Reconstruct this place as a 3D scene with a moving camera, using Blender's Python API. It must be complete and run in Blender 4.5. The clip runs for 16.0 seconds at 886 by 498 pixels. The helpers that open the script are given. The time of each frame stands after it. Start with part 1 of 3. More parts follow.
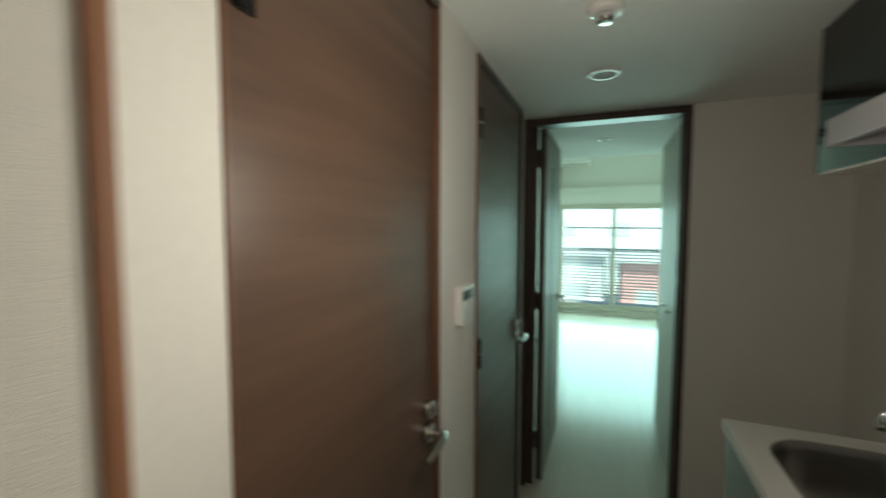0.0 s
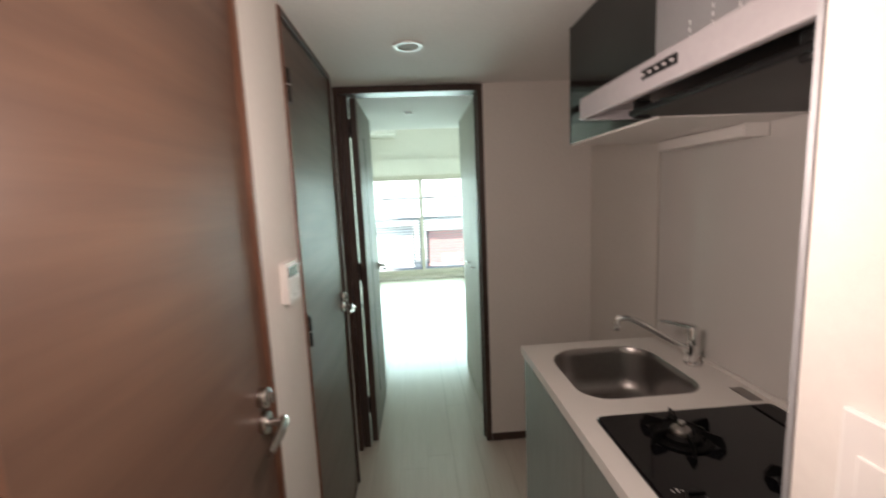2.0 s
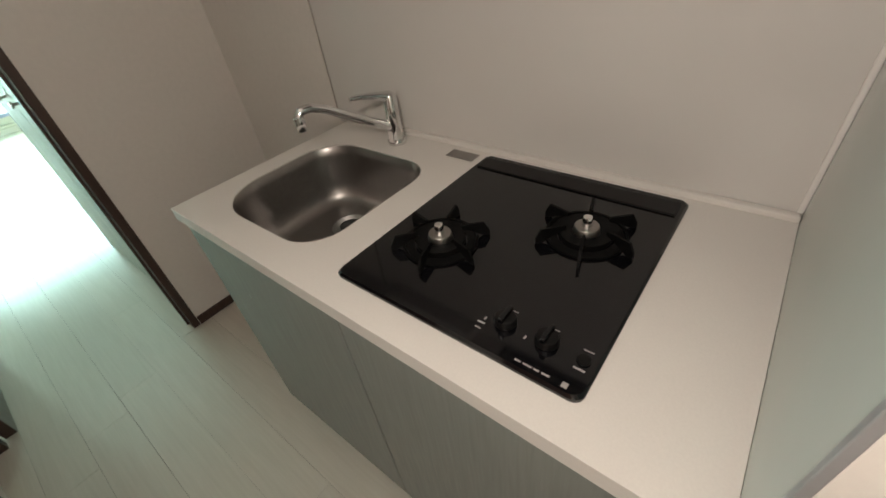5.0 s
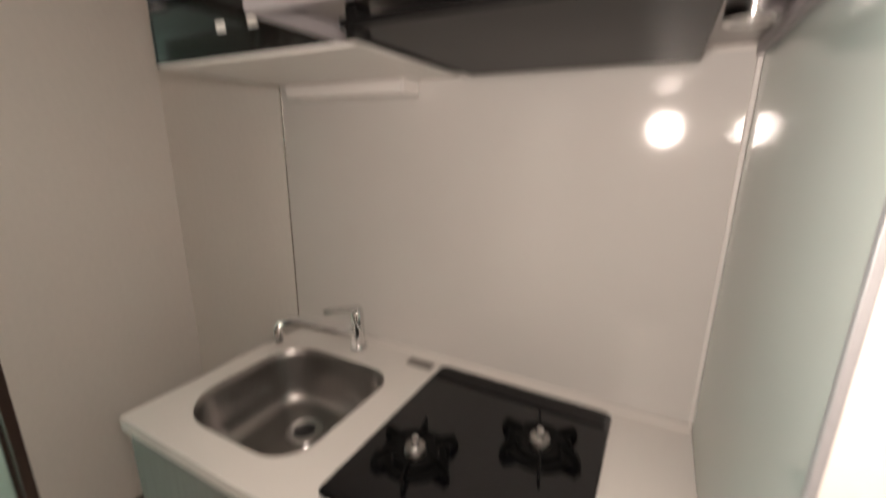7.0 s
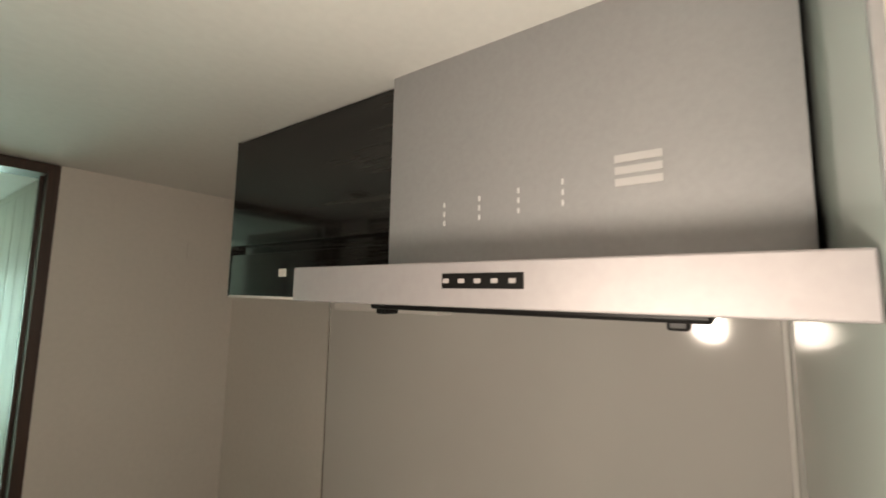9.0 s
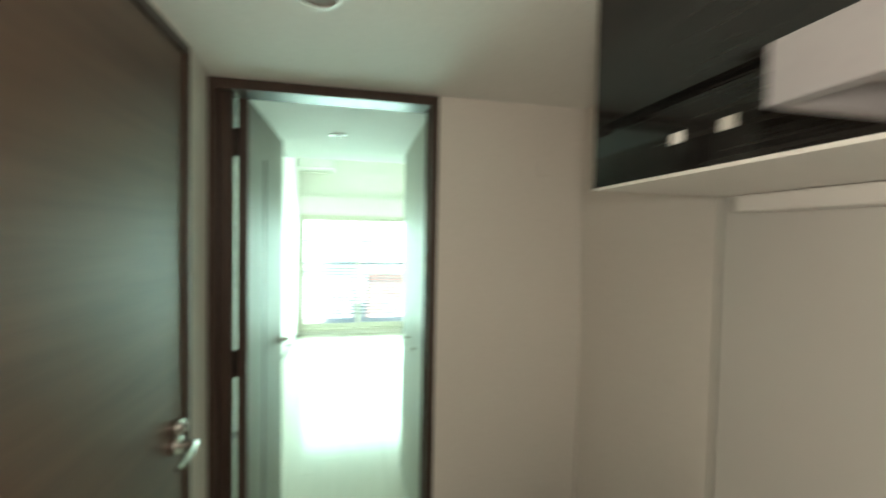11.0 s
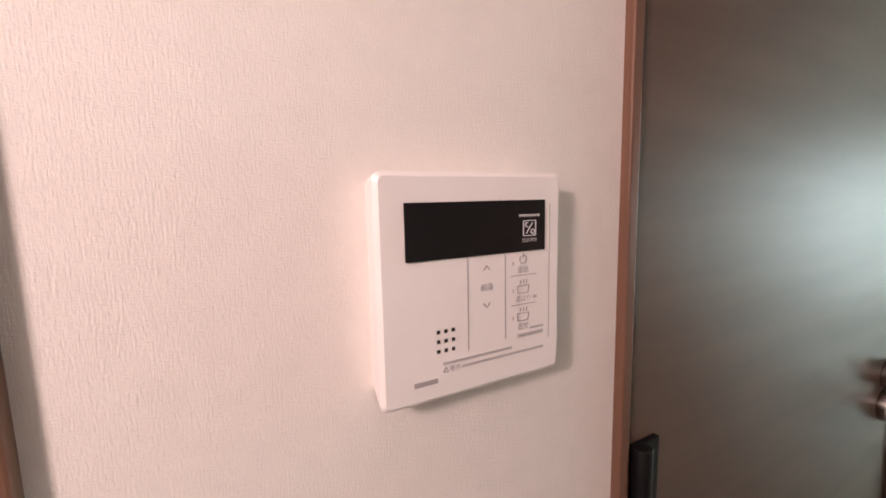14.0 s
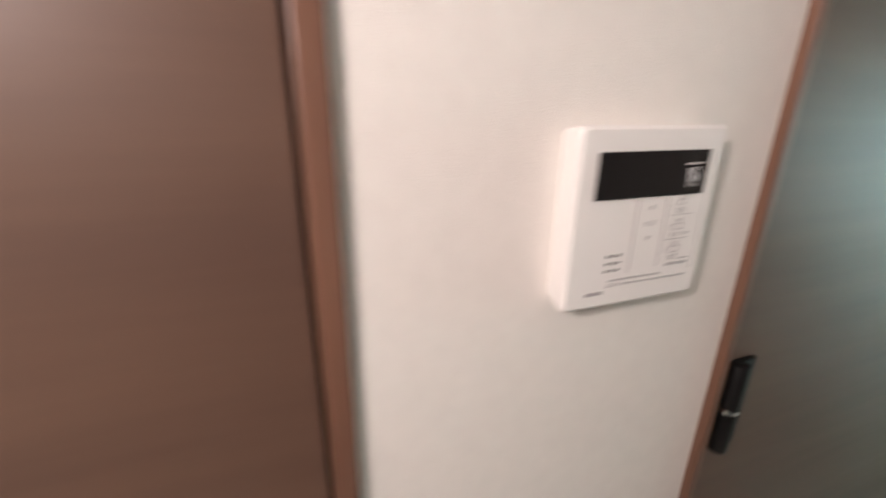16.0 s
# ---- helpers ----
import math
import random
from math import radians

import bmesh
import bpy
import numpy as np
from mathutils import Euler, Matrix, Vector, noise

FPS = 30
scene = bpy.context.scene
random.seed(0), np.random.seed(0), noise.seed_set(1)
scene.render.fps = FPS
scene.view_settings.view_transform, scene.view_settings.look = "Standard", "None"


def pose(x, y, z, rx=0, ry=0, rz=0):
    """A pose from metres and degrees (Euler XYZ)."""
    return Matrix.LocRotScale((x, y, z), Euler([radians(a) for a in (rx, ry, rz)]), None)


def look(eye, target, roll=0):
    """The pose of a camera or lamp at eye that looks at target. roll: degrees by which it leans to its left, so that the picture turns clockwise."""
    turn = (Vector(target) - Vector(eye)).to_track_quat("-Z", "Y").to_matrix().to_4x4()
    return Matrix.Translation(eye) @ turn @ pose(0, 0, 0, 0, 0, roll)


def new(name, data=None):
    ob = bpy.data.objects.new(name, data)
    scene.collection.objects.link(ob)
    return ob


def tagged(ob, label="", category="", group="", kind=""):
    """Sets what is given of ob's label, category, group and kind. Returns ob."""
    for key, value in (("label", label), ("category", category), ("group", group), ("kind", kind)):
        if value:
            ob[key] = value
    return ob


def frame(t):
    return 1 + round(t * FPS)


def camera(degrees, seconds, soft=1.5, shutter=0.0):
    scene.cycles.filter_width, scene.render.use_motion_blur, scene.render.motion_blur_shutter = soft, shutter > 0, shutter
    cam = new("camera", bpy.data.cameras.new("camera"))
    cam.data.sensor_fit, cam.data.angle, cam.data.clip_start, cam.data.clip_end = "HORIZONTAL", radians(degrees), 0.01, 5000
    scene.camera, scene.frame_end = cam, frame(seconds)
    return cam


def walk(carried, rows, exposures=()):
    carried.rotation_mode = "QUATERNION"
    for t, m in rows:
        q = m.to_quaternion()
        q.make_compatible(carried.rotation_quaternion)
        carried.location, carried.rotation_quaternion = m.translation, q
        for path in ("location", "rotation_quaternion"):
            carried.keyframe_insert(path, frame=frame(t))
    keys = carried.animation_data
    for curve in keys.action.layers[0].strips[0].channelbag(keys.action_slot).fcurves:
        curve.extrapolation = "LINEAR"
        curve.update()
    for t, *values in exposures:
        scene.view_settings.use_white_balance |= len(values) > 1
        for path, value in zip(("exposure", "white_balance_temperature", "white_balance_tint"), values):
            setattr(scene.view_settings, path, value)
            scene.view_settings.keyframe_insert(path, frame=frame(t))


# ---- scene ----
cam = camera(94.6, 16.0, 1.7, 0.7)

EXPOSURES = [
    (0.0, 0.6, 5900, -21),
    (0.5, 1.08, 6000, -18),
    (1.0, 1.11, 6200, -7),
    (1.5, 1.45, 6400, 4),
    (2.5, 1.46, 6300, 5),
    (4.0, 1.7, 6100, -8),
    (6.5, 2.11, 6200, -4),
    (7.0, 2.15, 6200, -3),
    (7.5, 1.58, 6400, -4),
    (8.0, 1.51, 6700, -4),
    (10.3, 1.92, 6300, -20),
    (11.0, 2.12, 6300, -17),
    (11.5, 2.1, 6300, -4),
    (12.0, 2.17, 6400, 18),
    (13.0, 2.12, 6500, 22),
    (14.5, 2.15, 6500, 17),
    (15.5, 2.12, 6500, 12),
    (16.0, 2.2, 5900, 2),
]
PATH = [
    (0, (0.407, -2.265, 1.5), (-0.345, -0.416, 1.375), 0.1),
    (0.5, (0.425, -2.211, 1.506), (0.054, -0.251, 1.362), -0.3),
    (1, (0.376, -2.272, 1.485), (0.182, -0.287, 1.336), -0.6),
    (1.5, (0.322, -2.284, 1.486), (0.258, -0.293, 1.3), -1.5),
    (2, (0.37, -2.269, 1.483), (0.495, -0.29, 1.216), -2.5),
    (2.5, (0.407, -2.16, 1.437), (0.802, -0.25, 0.993), -3.6),
    (3, (0.472, -2.022, 1.405), (1.139, -0.269, 0.71), -4.9),
    (3.5, (0.528, -1.933, 1.345), (1.404, -0.394, 0.415), -5.6),
    (4, (0.543, -1.846, 1.334), (1.592, -0.61, 0.162), -4.9),
    (4.2, (0.549, -1.819, 1.332), (1.626, -0.673, 0.097), -5.5),
    (6.5, (0.456, -1.774, 1.419), (1.956, -0.893, 0.431), -2.1),
    (7, (0.391, -1.755, 1.49), (2.104, -0.854, 0.984), 0.7),
    (7.5, (0.414, -1.824, 1.581), (2.119, -0.785, 1.469), 0.8),
    (8, (0.397, -1.827, 1.657), (2.12, -0.815, 1.725), -0.0),
    (8.2, (0.394, -1.824, 1.671), (2.114, -0.814, 1.821), 0.4),
    (10.3, (0.457, -1.685, 1.595), (1.623, -0.061, 1.663), 0.9),
    (10.5, (0.469, -1.65, 1.579), (1.457, 0.088, 1.609), 0.9),
    (11, (0.468, -1.527, 1.539), (0.874, 0.431, 1.475), 1.1),
    (11.5, (0.385, -1.379, 1.502), (0.146, 0.602, 1.363), 1.0),
    (12, (0.33, -1.264, 1.461), (-0.529, 0.531, 1.256), -0.2),
    (12.5, (0.274, -1.197, 1.406), (-1.059, 0.272, 1.155), -0.7),
    (13, (0.24, -1.219, 1.36), (-1.358, -0.045, 1.101), -1.0),
    (13.5, (0.208, -1.233, 1.325), (-1.504, -0.234, 1.06), -1.5),
    (14, (0.194, -1.232, 1.304), (-1.542, -0.268, 1.06), -1.2),
    (14.5, (0.196, -1.223, 1.301), (-1.547, -0.274, 1.056), -1.1),
    (15, (0.196, -1.219, 1.294), (-1.559, -0.304, 1.01), -0.8),
    (15.5, (0.204, -1.231, 1.308), (-1.558, -0.375, 0.905), -0.0),
    (15.6, (0.205, -1.243, 1.313), (-1.556, -0.414, 0.854), 0.4),
    (16, (0.21, -1.321, 1.325), (-1.561, -0.658, 0.673), 0.7),
]
walk(cam, [(t, look(eye, target, roll)) for t, eye, target, roll in PATH], EXPOSURES)

# ---- world and lights ----
world = bpy.data.worlds.new("sky")
scene.world = world
world.use_nodes = True
wn = world.node_tree
sky = wn.nodes.new("ShaderNodeTexSky")
sky.sky_type = 'NISHITA'
sky.sun_disc = False
sky.sun_elevation = radians(48)
sky.sun_rotation = radians(150)
bgn = wn.nodes["Background"]
bgn.inputs["Strength"].default_value = 0.15
wn.links.new(sky.outputs[0], bgn.inputs[0])


def lamp(name, kind, energy, colour, m, size=0.1, size_y=None, spot=None):
    d = bpy.data.lights.new(name, kind)
    d.energy, d.color = energy, colour
    if kind == "AREA":
        d.shape, d.size, d.size_y = "RECTANGLE", size, size_y or size
    elif kind == "SUN":
        d.angle = radians(size)
    else:
        d.shadow_soft_size = size
    if spot:
        d.spot_size, d.spot_blend = radians(spot), 0.6
    ob = new(name, d)
    ob.matrix_world = m
    return ob


lamp("sun", "SUN", 5.0, (1, 0.95, 0.88), look((0, 0, 10), (2.0, 4.0, 4.2)), 6)
# the sky's light in the balcony window's opening
lamp("window_daylight", "AREA", 26, (0.74, 1.0, 0.96), look((0.47, 4.84, 0.95), (0.47, 0, 1.3)), 1.6, 1.6)
# unmoving stand-in for the warm hand lamp carried beside the camera, set where the walk lingers longest
lamp("hand_lamp_stand_in", "POINT", 4.8, (1, 0.77, 0.71), pose(0.40, -1.74, 1.55), 0.055)


# ---- materials ----
def mat(name, colour, rough=0.5, metal=0.0, bump=0.0, scale=40, stretch=(1, 1, 1), vary=0.08, coat=0.0, second=None, detail=4, rnd=0.0, big=2.5, spec=0.5):
    m = bpy.data.materials.new(name)
    m.use_nodes = True
    t = m.node_tree
    b = t.nodes["Principled BSDF"]
    L = t.links.new
    co = t.nodes.new("ShaderNodeTexCoord")
    geo = t.nodes.new("ShaderNodeNewGeometry")
    mp = t.nodes.new("ShaderNodeMapping")
    mp.inputs["Scale"].default_value = stretch
    L(geo.outputs["Position"], mp.inputs[0])
    n1 = t.nodes.new("ShaderNodeTexNoise")
    n1.inputs["Scale"].default_value, n1.inputs["Detail"].default_value = scale, detail
    L(mp.outputs[0], n1.inputs["Vector"])
    n2 = t.nodes.new("ShaderNodeTexNoise")
    n2.inputs["Scale"].default_value, n2.inputs["Detail"].default_value = big, 3
    L(mp.outputs[0], n2.inputs["Vector"])
    mix = t.nodes.new("ShaderNodeMix")
    mix.data_type = 'RGBA'
    c2 = second or tuple(c * (1 - 2.2 * vary) for c in colour)
    mix.inputs[6].default_value, mix.inputs[7].default_value = (*colour, 1), (*c2, 1)
    av = t.nodes.new("ShaderNodeMath")
    av.operation = 'MULTIPLY_ADD'
    av.inputs[1].default_value = 0.6
    L(n1.outputs[0], av.inputs[0])
    sc = t.nodes.new("ShaderNodeMath")
    sc.operation = 'MULTIPLY'
    sc.inputs[1].default_value = 0.4
    L(n2.outputs[0], sc.inputs[0])
    L(sc.outputs[0], av.inputs[2])
    ramp = t.nodes.new("ShaderNodeMapRange")
    ramp.inputs[1].default_value, ramp.inputs[2].default_value = 0.36, 0.64
    L(av.outputs[0], ramp.inputs[0])
    L(ramp.outputs[0], mix.inputs[0])
    out = mix.outputs[2]
    if rnd:
        oi = t.nodes.new("ShaderNodeObjectInfo")
        hs = t.nodes.new("ShaderNodeHueSaturation")
        mr = t.nodes.new("ShaderNodeMapRange")
        mr.inputs[3].default_value, mr.inputs[4].default_value = 1 - rnd, 1 + rnd
        L(oi.outputs["Random"], mr.inputs[0])
        L(mr.outputs[0], hs.inputs["Value"])
        L(out, hs.inputs["Color"])
        out = hs.outputs[0]
    L(out, b.inputs["Base Color"])
    rr = t.nodes.new("ShaderNodeMapRange")
    rr.inputs[3].default_value, rr.inputs[4].default_value = rough * 0.88, min(1, rough * 1.12)
    L(n2.outputs[0], rr.inputs[0])
    L(rr.outputs[0], b.inputs["Roughness"])
    b.inputs["Metallic"].default_value = metal
    b.inputs["Coat Weight"].default_value = coat
    b.inputs["Specular IOR Level"].default_value = spec
    b.inputs["Coat Roughness"].default_value = 0.15
    if bump:
        bp = t.nodes.new("ShaderNodeBump")
        bp.inputs["Strength"].default_value, bp.inputs["Distance"].default_value = bump, 0.002
        L(n1.outputs[0], bp.inputs["Height"])
        L(bp.outputs[0], b.inputs["Normal"])
    return m


def wallpaper(name, colour):
    """White vinyl wallpaper with a fine woven relief."""
    m = mat(name, colour, 0.75, vary=0.02, scale=60)
    t = m.node_tree
    b = t.nodes["Principled BSDF"]
    L = t.links.new
    geo = t.nodes.new("ShaderNodeNewGeometry")
    hs = []
    for st in ((1150, 1150, 210), (300, 300, 1300)):
        mp = t.nodes.new("ShaderNodeMapping")
        mp.inputs["Scale"].default_value = st
        n = t.nodes.new("ShaderNodeTexNoise")
        n.inputs["Scale"].default_value, n.inputs["Detail"].default_value = 1.0, 2
        L(geo.outputs["Position"], mp.inputs[0])
        L(mp.outputs[0], n.inputs["Vector"])
        hs.append(n)
    ad = t.nodes.new("ShaderNodeMath")
    L(hs[0].outputs[0], ad.inputs[0])
    L(hs[1].outputs[0], ad.inputs[1])
    bp = t.nodes.new("ShaderNodeBump")
    bp.inputs["Strength"].default_value, bp.inputs["Distance"].default_value = 0.5, 0.0008
    L(ad.outputs[0], bp.inputs["Height"])
    L(bp.outputs[0], b.inputs["Normal"])
    return m


PAPER = wallpaper("wallpaper", (0.78, 0.74, 0.69))
CEIL = wallpaper("ceiling_paper", (0.85, 0.84, 0.81))
WOOD = mat("dark_oak", (0.122, 0.071, 0.048), 0.42, bump=0.01, scale=5, stretch=(3, 0.55, 7), second=(0.092, 0.052, 0.036), detail=6, big=2.2, coat=0.0)
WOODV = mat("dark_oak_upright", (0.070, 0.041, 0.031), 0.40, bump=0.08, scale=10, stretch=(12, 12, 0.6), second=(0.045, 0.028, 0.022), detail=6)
# jamb wood redder than WOODV: warm light on the casing put into its colour
EDGE = mat("lit_casing_oak", (0.175, 0.086, 0.054), 0.40, bump=0.06, scale=12, stretch=(10, 10, 0.5), second=(0.125, 0.06, 0.037), detail=5)
GASKET = mat("black_rubber", (0.02, 0.02, 0.02), 0.7)
BOARD = mat("pale_floor_board", (0.62, 0.58, 0.51), 0.17, bump=0.02, scale=8, stretch=(14, 0.7, 1), second=(0.575, 0.535, 0.465), detail=6, rnd=0.02)
JOINT = mat("floor_joint", (0.52, 0.485, 0.42), 0.6)
COUNTER = mat("white_counter", (0.74, 0.71, 0.67), 0.36, vary=0.02, scale=300)
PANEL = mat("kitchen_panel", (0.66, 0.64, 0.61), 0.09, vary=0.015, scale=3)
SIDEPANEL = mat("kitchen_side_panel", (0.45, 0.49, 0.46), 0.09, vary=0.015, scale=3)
GREYDOOR = mat("grey_green_lacquer", (0.23, 0.25, 0.235), 0.26, bump=0.02, scale=8, stretch=(1, 20, 1), vary=0.06)
STEEL = mat("brushed_steel", (0.36, 0.345, 0.33), 0.34, 1.0, bump=0.01, scale=60, stretch=(1, 12, 1), vary=0.05)
CHROME = mat("chrome", (0.78, 0.78, 0.78), 0.10, 1.0, vary=0.02)
SATIN = mat("satin_nickel", (0.62, 0.60, 0.57), 0.24, 1.0, vary=0.03)
HOODGREY = mat("hood_silver_paint", (0.40, 0.40, 0.41), 0.58, 0.5, vary=0.03, scale=120)
HOODTRAY = mat("hood_pale_metal", (0.40, 0.375, 0.385), 0.58, 0.55, vary=0.03, scale=90)
BLACKWOOD = mat("black_gloss_wood", (0.006, 0.006, 0.006), 0.07, bump=0.008, scale=7, stretch=(3, 0.7, 22), second=(0.026, 0.024, 0.022), detail=5)
GLASSBLK = mat("black_glass", (0.004, 0.004, 0.005), 0.07, vary=0.1)
BLACKM = mat("black_enamel", (0.006, 0.0055, 0.0055), 0.42, vary=0.1, spec=0.25)
WHITEP = mat("white_plastic", (0.80, 0.77, 0.74), 0.35, vary=0.01)
INK = mat("grey_print", (0.36, 0.33, 0.33), 0.6, vary=0.02)
TRIVET = mat("black_cast_enamel", (0.004, 0.004, 0.004), 0.5, vary=0.1, spec=0.12)
INKW = mat("white_print", (0.7, 0.7, 0.7), 0.6, vary=0.02)
STICK = mat("pale_sticker", (0.54, 0.53, 0.53), 0.5, vary=0.02)
TILEGREY = mat("grey_print_pale", (0.46, 0.44, 0.43), 0.6, vary=0.02)
SASH = mat("champagne_sash", (0.64, 0.60, 0.52), 0.45, 0.0, vary=0.03)
CLOSET = mat("ash_closet_door", (0.56, 0.55, 0.49), 0.5, bump=0.04, scale=9, stretch=(9, 9, 0.6), second=(0.49, 0.47, 0.42), detail=5)
ASHGREY = mat("grey_ash_leaf", (0.26, 0.24, 0.205), 0.5, bump=0.04, scale=9, stretch=(9, 9, 0.6), second=(0.215, 0.195, 0.165), detail=5)
TIMBER = mat("orange_brown_timber", (0.30, 0.135, 0.07), 0.6, bump=0.08, scale=12, stretch=(10, 10, 0.5), second=(0.21, 0.09, 0.045), detail=5)
FILTER = mat("dark_filter", (0.05, 0.05, 0.052), 0.35, 0.7, vary=0.1)
BROWNLENS = mat("unlit_lamp_glass", (0.22, 0.14, 0.115), 0.6, vary=0.04)
RAILM = mat("balcony_slat_paint", (0.36, 0.40, 0.40), 0.45, vary=0.05)
CONC = mat("balcony_concrete", (0.42, 0.41, 0.39), 0.85, bump=0.3, scale=60, vary=0.06)
# house walls, roofs and panes paled: washed-out daylight glare put into their colours
FACADE = mat("glare_paled_facade", (0.72, 0.80, 0.80), 0.8, bump=0.2, scale=20, vary=0.05)
FAROOF = mat("glare_paled_roof", (0.66, 0.70, 0.70), 0.7, vary=0.08)
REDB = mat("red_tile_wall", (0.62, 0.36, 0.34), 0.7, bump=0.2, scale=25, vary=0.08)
LEAF = mat("foliage", (0.10, 0.17, 0.04), 0.6, scale=12, vary=0.2)
BARK = mat("bark", (0.10, 0.075, 0.055), 0.9, bump=0.5, scale=30, vary=0.15)
# far paler than street paving: the overexposed daylight is put into the ground's colour
EARTH = mat("glare_paled_street", (0.52, 0.52, 0.50), 0.9, bump=0.3, scale=30, vary=0.08)
PALEWIN = mat("glare_paled_glass", (0.56, 0.64, 0.64), 0.3)
GLASS = bpy.data.materials.new("window_glass")
GLASS.use_nodes = True
_g = GLASS.node_tree
_gl, _tr, _mx, _fr = (_g.nodes.new("ShaderNodeBsdfGlossy"), _g.nodes.new("ShaderNodeBsdfTransparent"), _g.nodes.new("ShaderNodeMixShader"), _g.nodes.new("ShaderNodeFresnel"))
_gl.inputs["Roughness"].default_value = 0.02
_g.links.new(_fr.outputs[0], _mx.inputs[0])
_g.links.new(_tr.outputs[0], _mx.inputs[1])
_g.links.new(_gl.outputs[0], _mx.inputs[2])
_g.links.new(_mx.outputs[0], _g.nodes["Material Output"].inputs[0])

# ---- mesh helpers ----
ORIGIN = {}


def thing(name, at, label, category, group=""):
    e = new(name)
    e.empty_display_size = 0.05
    e.location = at
    ORIGIN[e.name] = Vector(at)
    return tagged(e, label, category, group)


def part(name, bm, material, parent=None, label="", smooth=False):
    """Links a bmesh, given in world metres, as one mesh object under its parent."""
    o = Vector((0, 0, 0)) if parent is None else ORIGIN[parent.name]
    bmesh.ops.translate(bm, verts=bm.verts, vec=-o)
    me = bpy.data.meshes.new(name)
    bmesh.ops.recalc_face_normals(bm, faces=bm.faces)
    bm.to_mesh(me)
    bm.free()
    me.materials.append(material)
    if smooth:
        for p in me.polygons:
            p.use_smooth = True
        me.set_sharp_from_angle(angle=radians(38))
    ob = new(name, me)
    if parent is not None:
        ob.parent = parent
    ORIGIN[ob.name] = o
    return tagged(ob, label) if label else ob


def struct(name, bm, material, label, category, smooth=False):
    return tagged(part(name, bm, material, None, "", smooth), label, category, kind="structure")


def box(x0, y0, z0, x1, y1, z1, bev=0.0, bm=None, seg=2):
    own = bmesh.new()
    bmesh.ops.create_cube(own, size=1)
    for v in own.verts:
        v.co = Vector(((x0 + x1) / 2 + v.co.x * (x1 - x0), (y0 + y1) / 2 + v.co.y * (y1 - y0), (z0 + z1) / 2 + v.co.z * (z1 - z0)))
    if bev:
        bmesh.ops.bevel(own, geom=list(own.edges), offset=bev, segments=seg, profile=0.5, affect='EDGES')
    return own if bm is None else join(bm, own)


def join(bm, other):
    me = bpy.data.meshes.new("tmp")
    other.to_mesh(me)
    other.free()
    bm.from_mesh(me)
    bpy.data.meshes.remove(me)
    return bm


def rod(p0, p1, r0, r1=None, seg=24, bm=None, bev=0.0):
    p0, p1 = Vector(p0), Vector(p1)
    d = p1 - p0
    own = bmesh.new()
    bmesh.ops.create_cone(own, cap_ends=True, segments=seg, radius1=r0, radius2=r0 if r1 is None else r1, depth=d.length)
    if bev:
        es = [e for e in own.edges if any(len(f.verts) > 4 for f in e.link_faces)]
        bmesh.ops.bevel(own, geom=es, offset=bev, segments=2, profile=0.5, affect='EDGES')
    bmesh.ops.transform(own, verts=own.verts, matrix=Matrix.Translation((p0 + p1) / 2) @ d.to_track_quat("Z", "Y").to_matrix().to_4x4())
    return own if bm is None else join(bm, own)


def tube(pts, radii, seg=16):
    """A swept pipe along a line of points."""
    pts = [Vector(p) for p in pts]
    bm = bmesh.new()
    rings = []
    for i, p in enumerate(pts):
        d = (pts[min(i + 1, len(pts) - 1)] - pts[max(i - 1, 0)]).normalized()
        q = d.to_track_quat("Z", "Y")
        r = radii[i] if isinstance(radii, (list, tuple)) else radii
        rings.append([bm.verts.new(p + q @ Vector((r * math.cos(a), r * math.sin(a), 0))) for a in [2 * math.pi * k / seg for k in range(seg)]])
    for a, b in zip(rings, rings[1:]):
        for k in range(seg):
            bm.faces.new((a[k], a[(k + 1) % seg], b[(k + 1) % seg], b[k]))
    bm.faces.new(rings[0][::-1])
    bm.faces.new(rings[-1])
    return bm


def rounded(x0, y0, x1, y1, r, n=6):
    """A rounded rectangle, counter-clockwise; r: one radius or four (from the corner x0,y0)."""
    rs = r if isinstance(r, tuple) else (r,) * 4
    pts = []
    for (cx, cy, a0), q in zip(((x0, y0, 180), (x1, y0, 270), (x1, y1, 0), (x0, y1, 90)), rs):
        ox, oy = cx + (q if cx == x0 else -q), cy + (q if cy == y0 else -q)
        for k in range(n + 1):
            a = radians(a0 + 90 * k / n)
            pts.append((ox + q * math.cos(a), oy + q * math.sin(a)))
    return pts


def loft(rings, close=True, cap0=True, cap1=True):
    bm = bmesh.new()
    vs = [[bm.verts.new(p) for p in ring] for ring in rings]
    n = len(vs[0])
    for a, b in zip(vs, vs[1:]):
        for k in range(n):
            bm.faces.new((a[k], a[(k + 1) % n], b[(k + 1) % n], b[k]))
    if cap0:
        bm.faces.new(vs[0][::-1])
    if cap1:
        bm.faces.new(vs[-1])
    return bm


def slab(poly, z0, z1, edge=0.0):
    """A plate with a plan outline and a softened top edge."""
    cx, cy = sum(p[0] for p in poly) / len(poly), sum(p[1] for p in poly) / len(poly)
    rings = [[(x, y, z0) for x, y in poly], [(x, y, z1 - edge) for x, y in poly]]
    if edge:
        f = 1 - edge / max(abs(p[0] - cx) for p in poly)
        rings.append([(cx + (x - cx) * f, cy + (y - cy) * f, z1) for x, y in poly])
    return loft(rings)


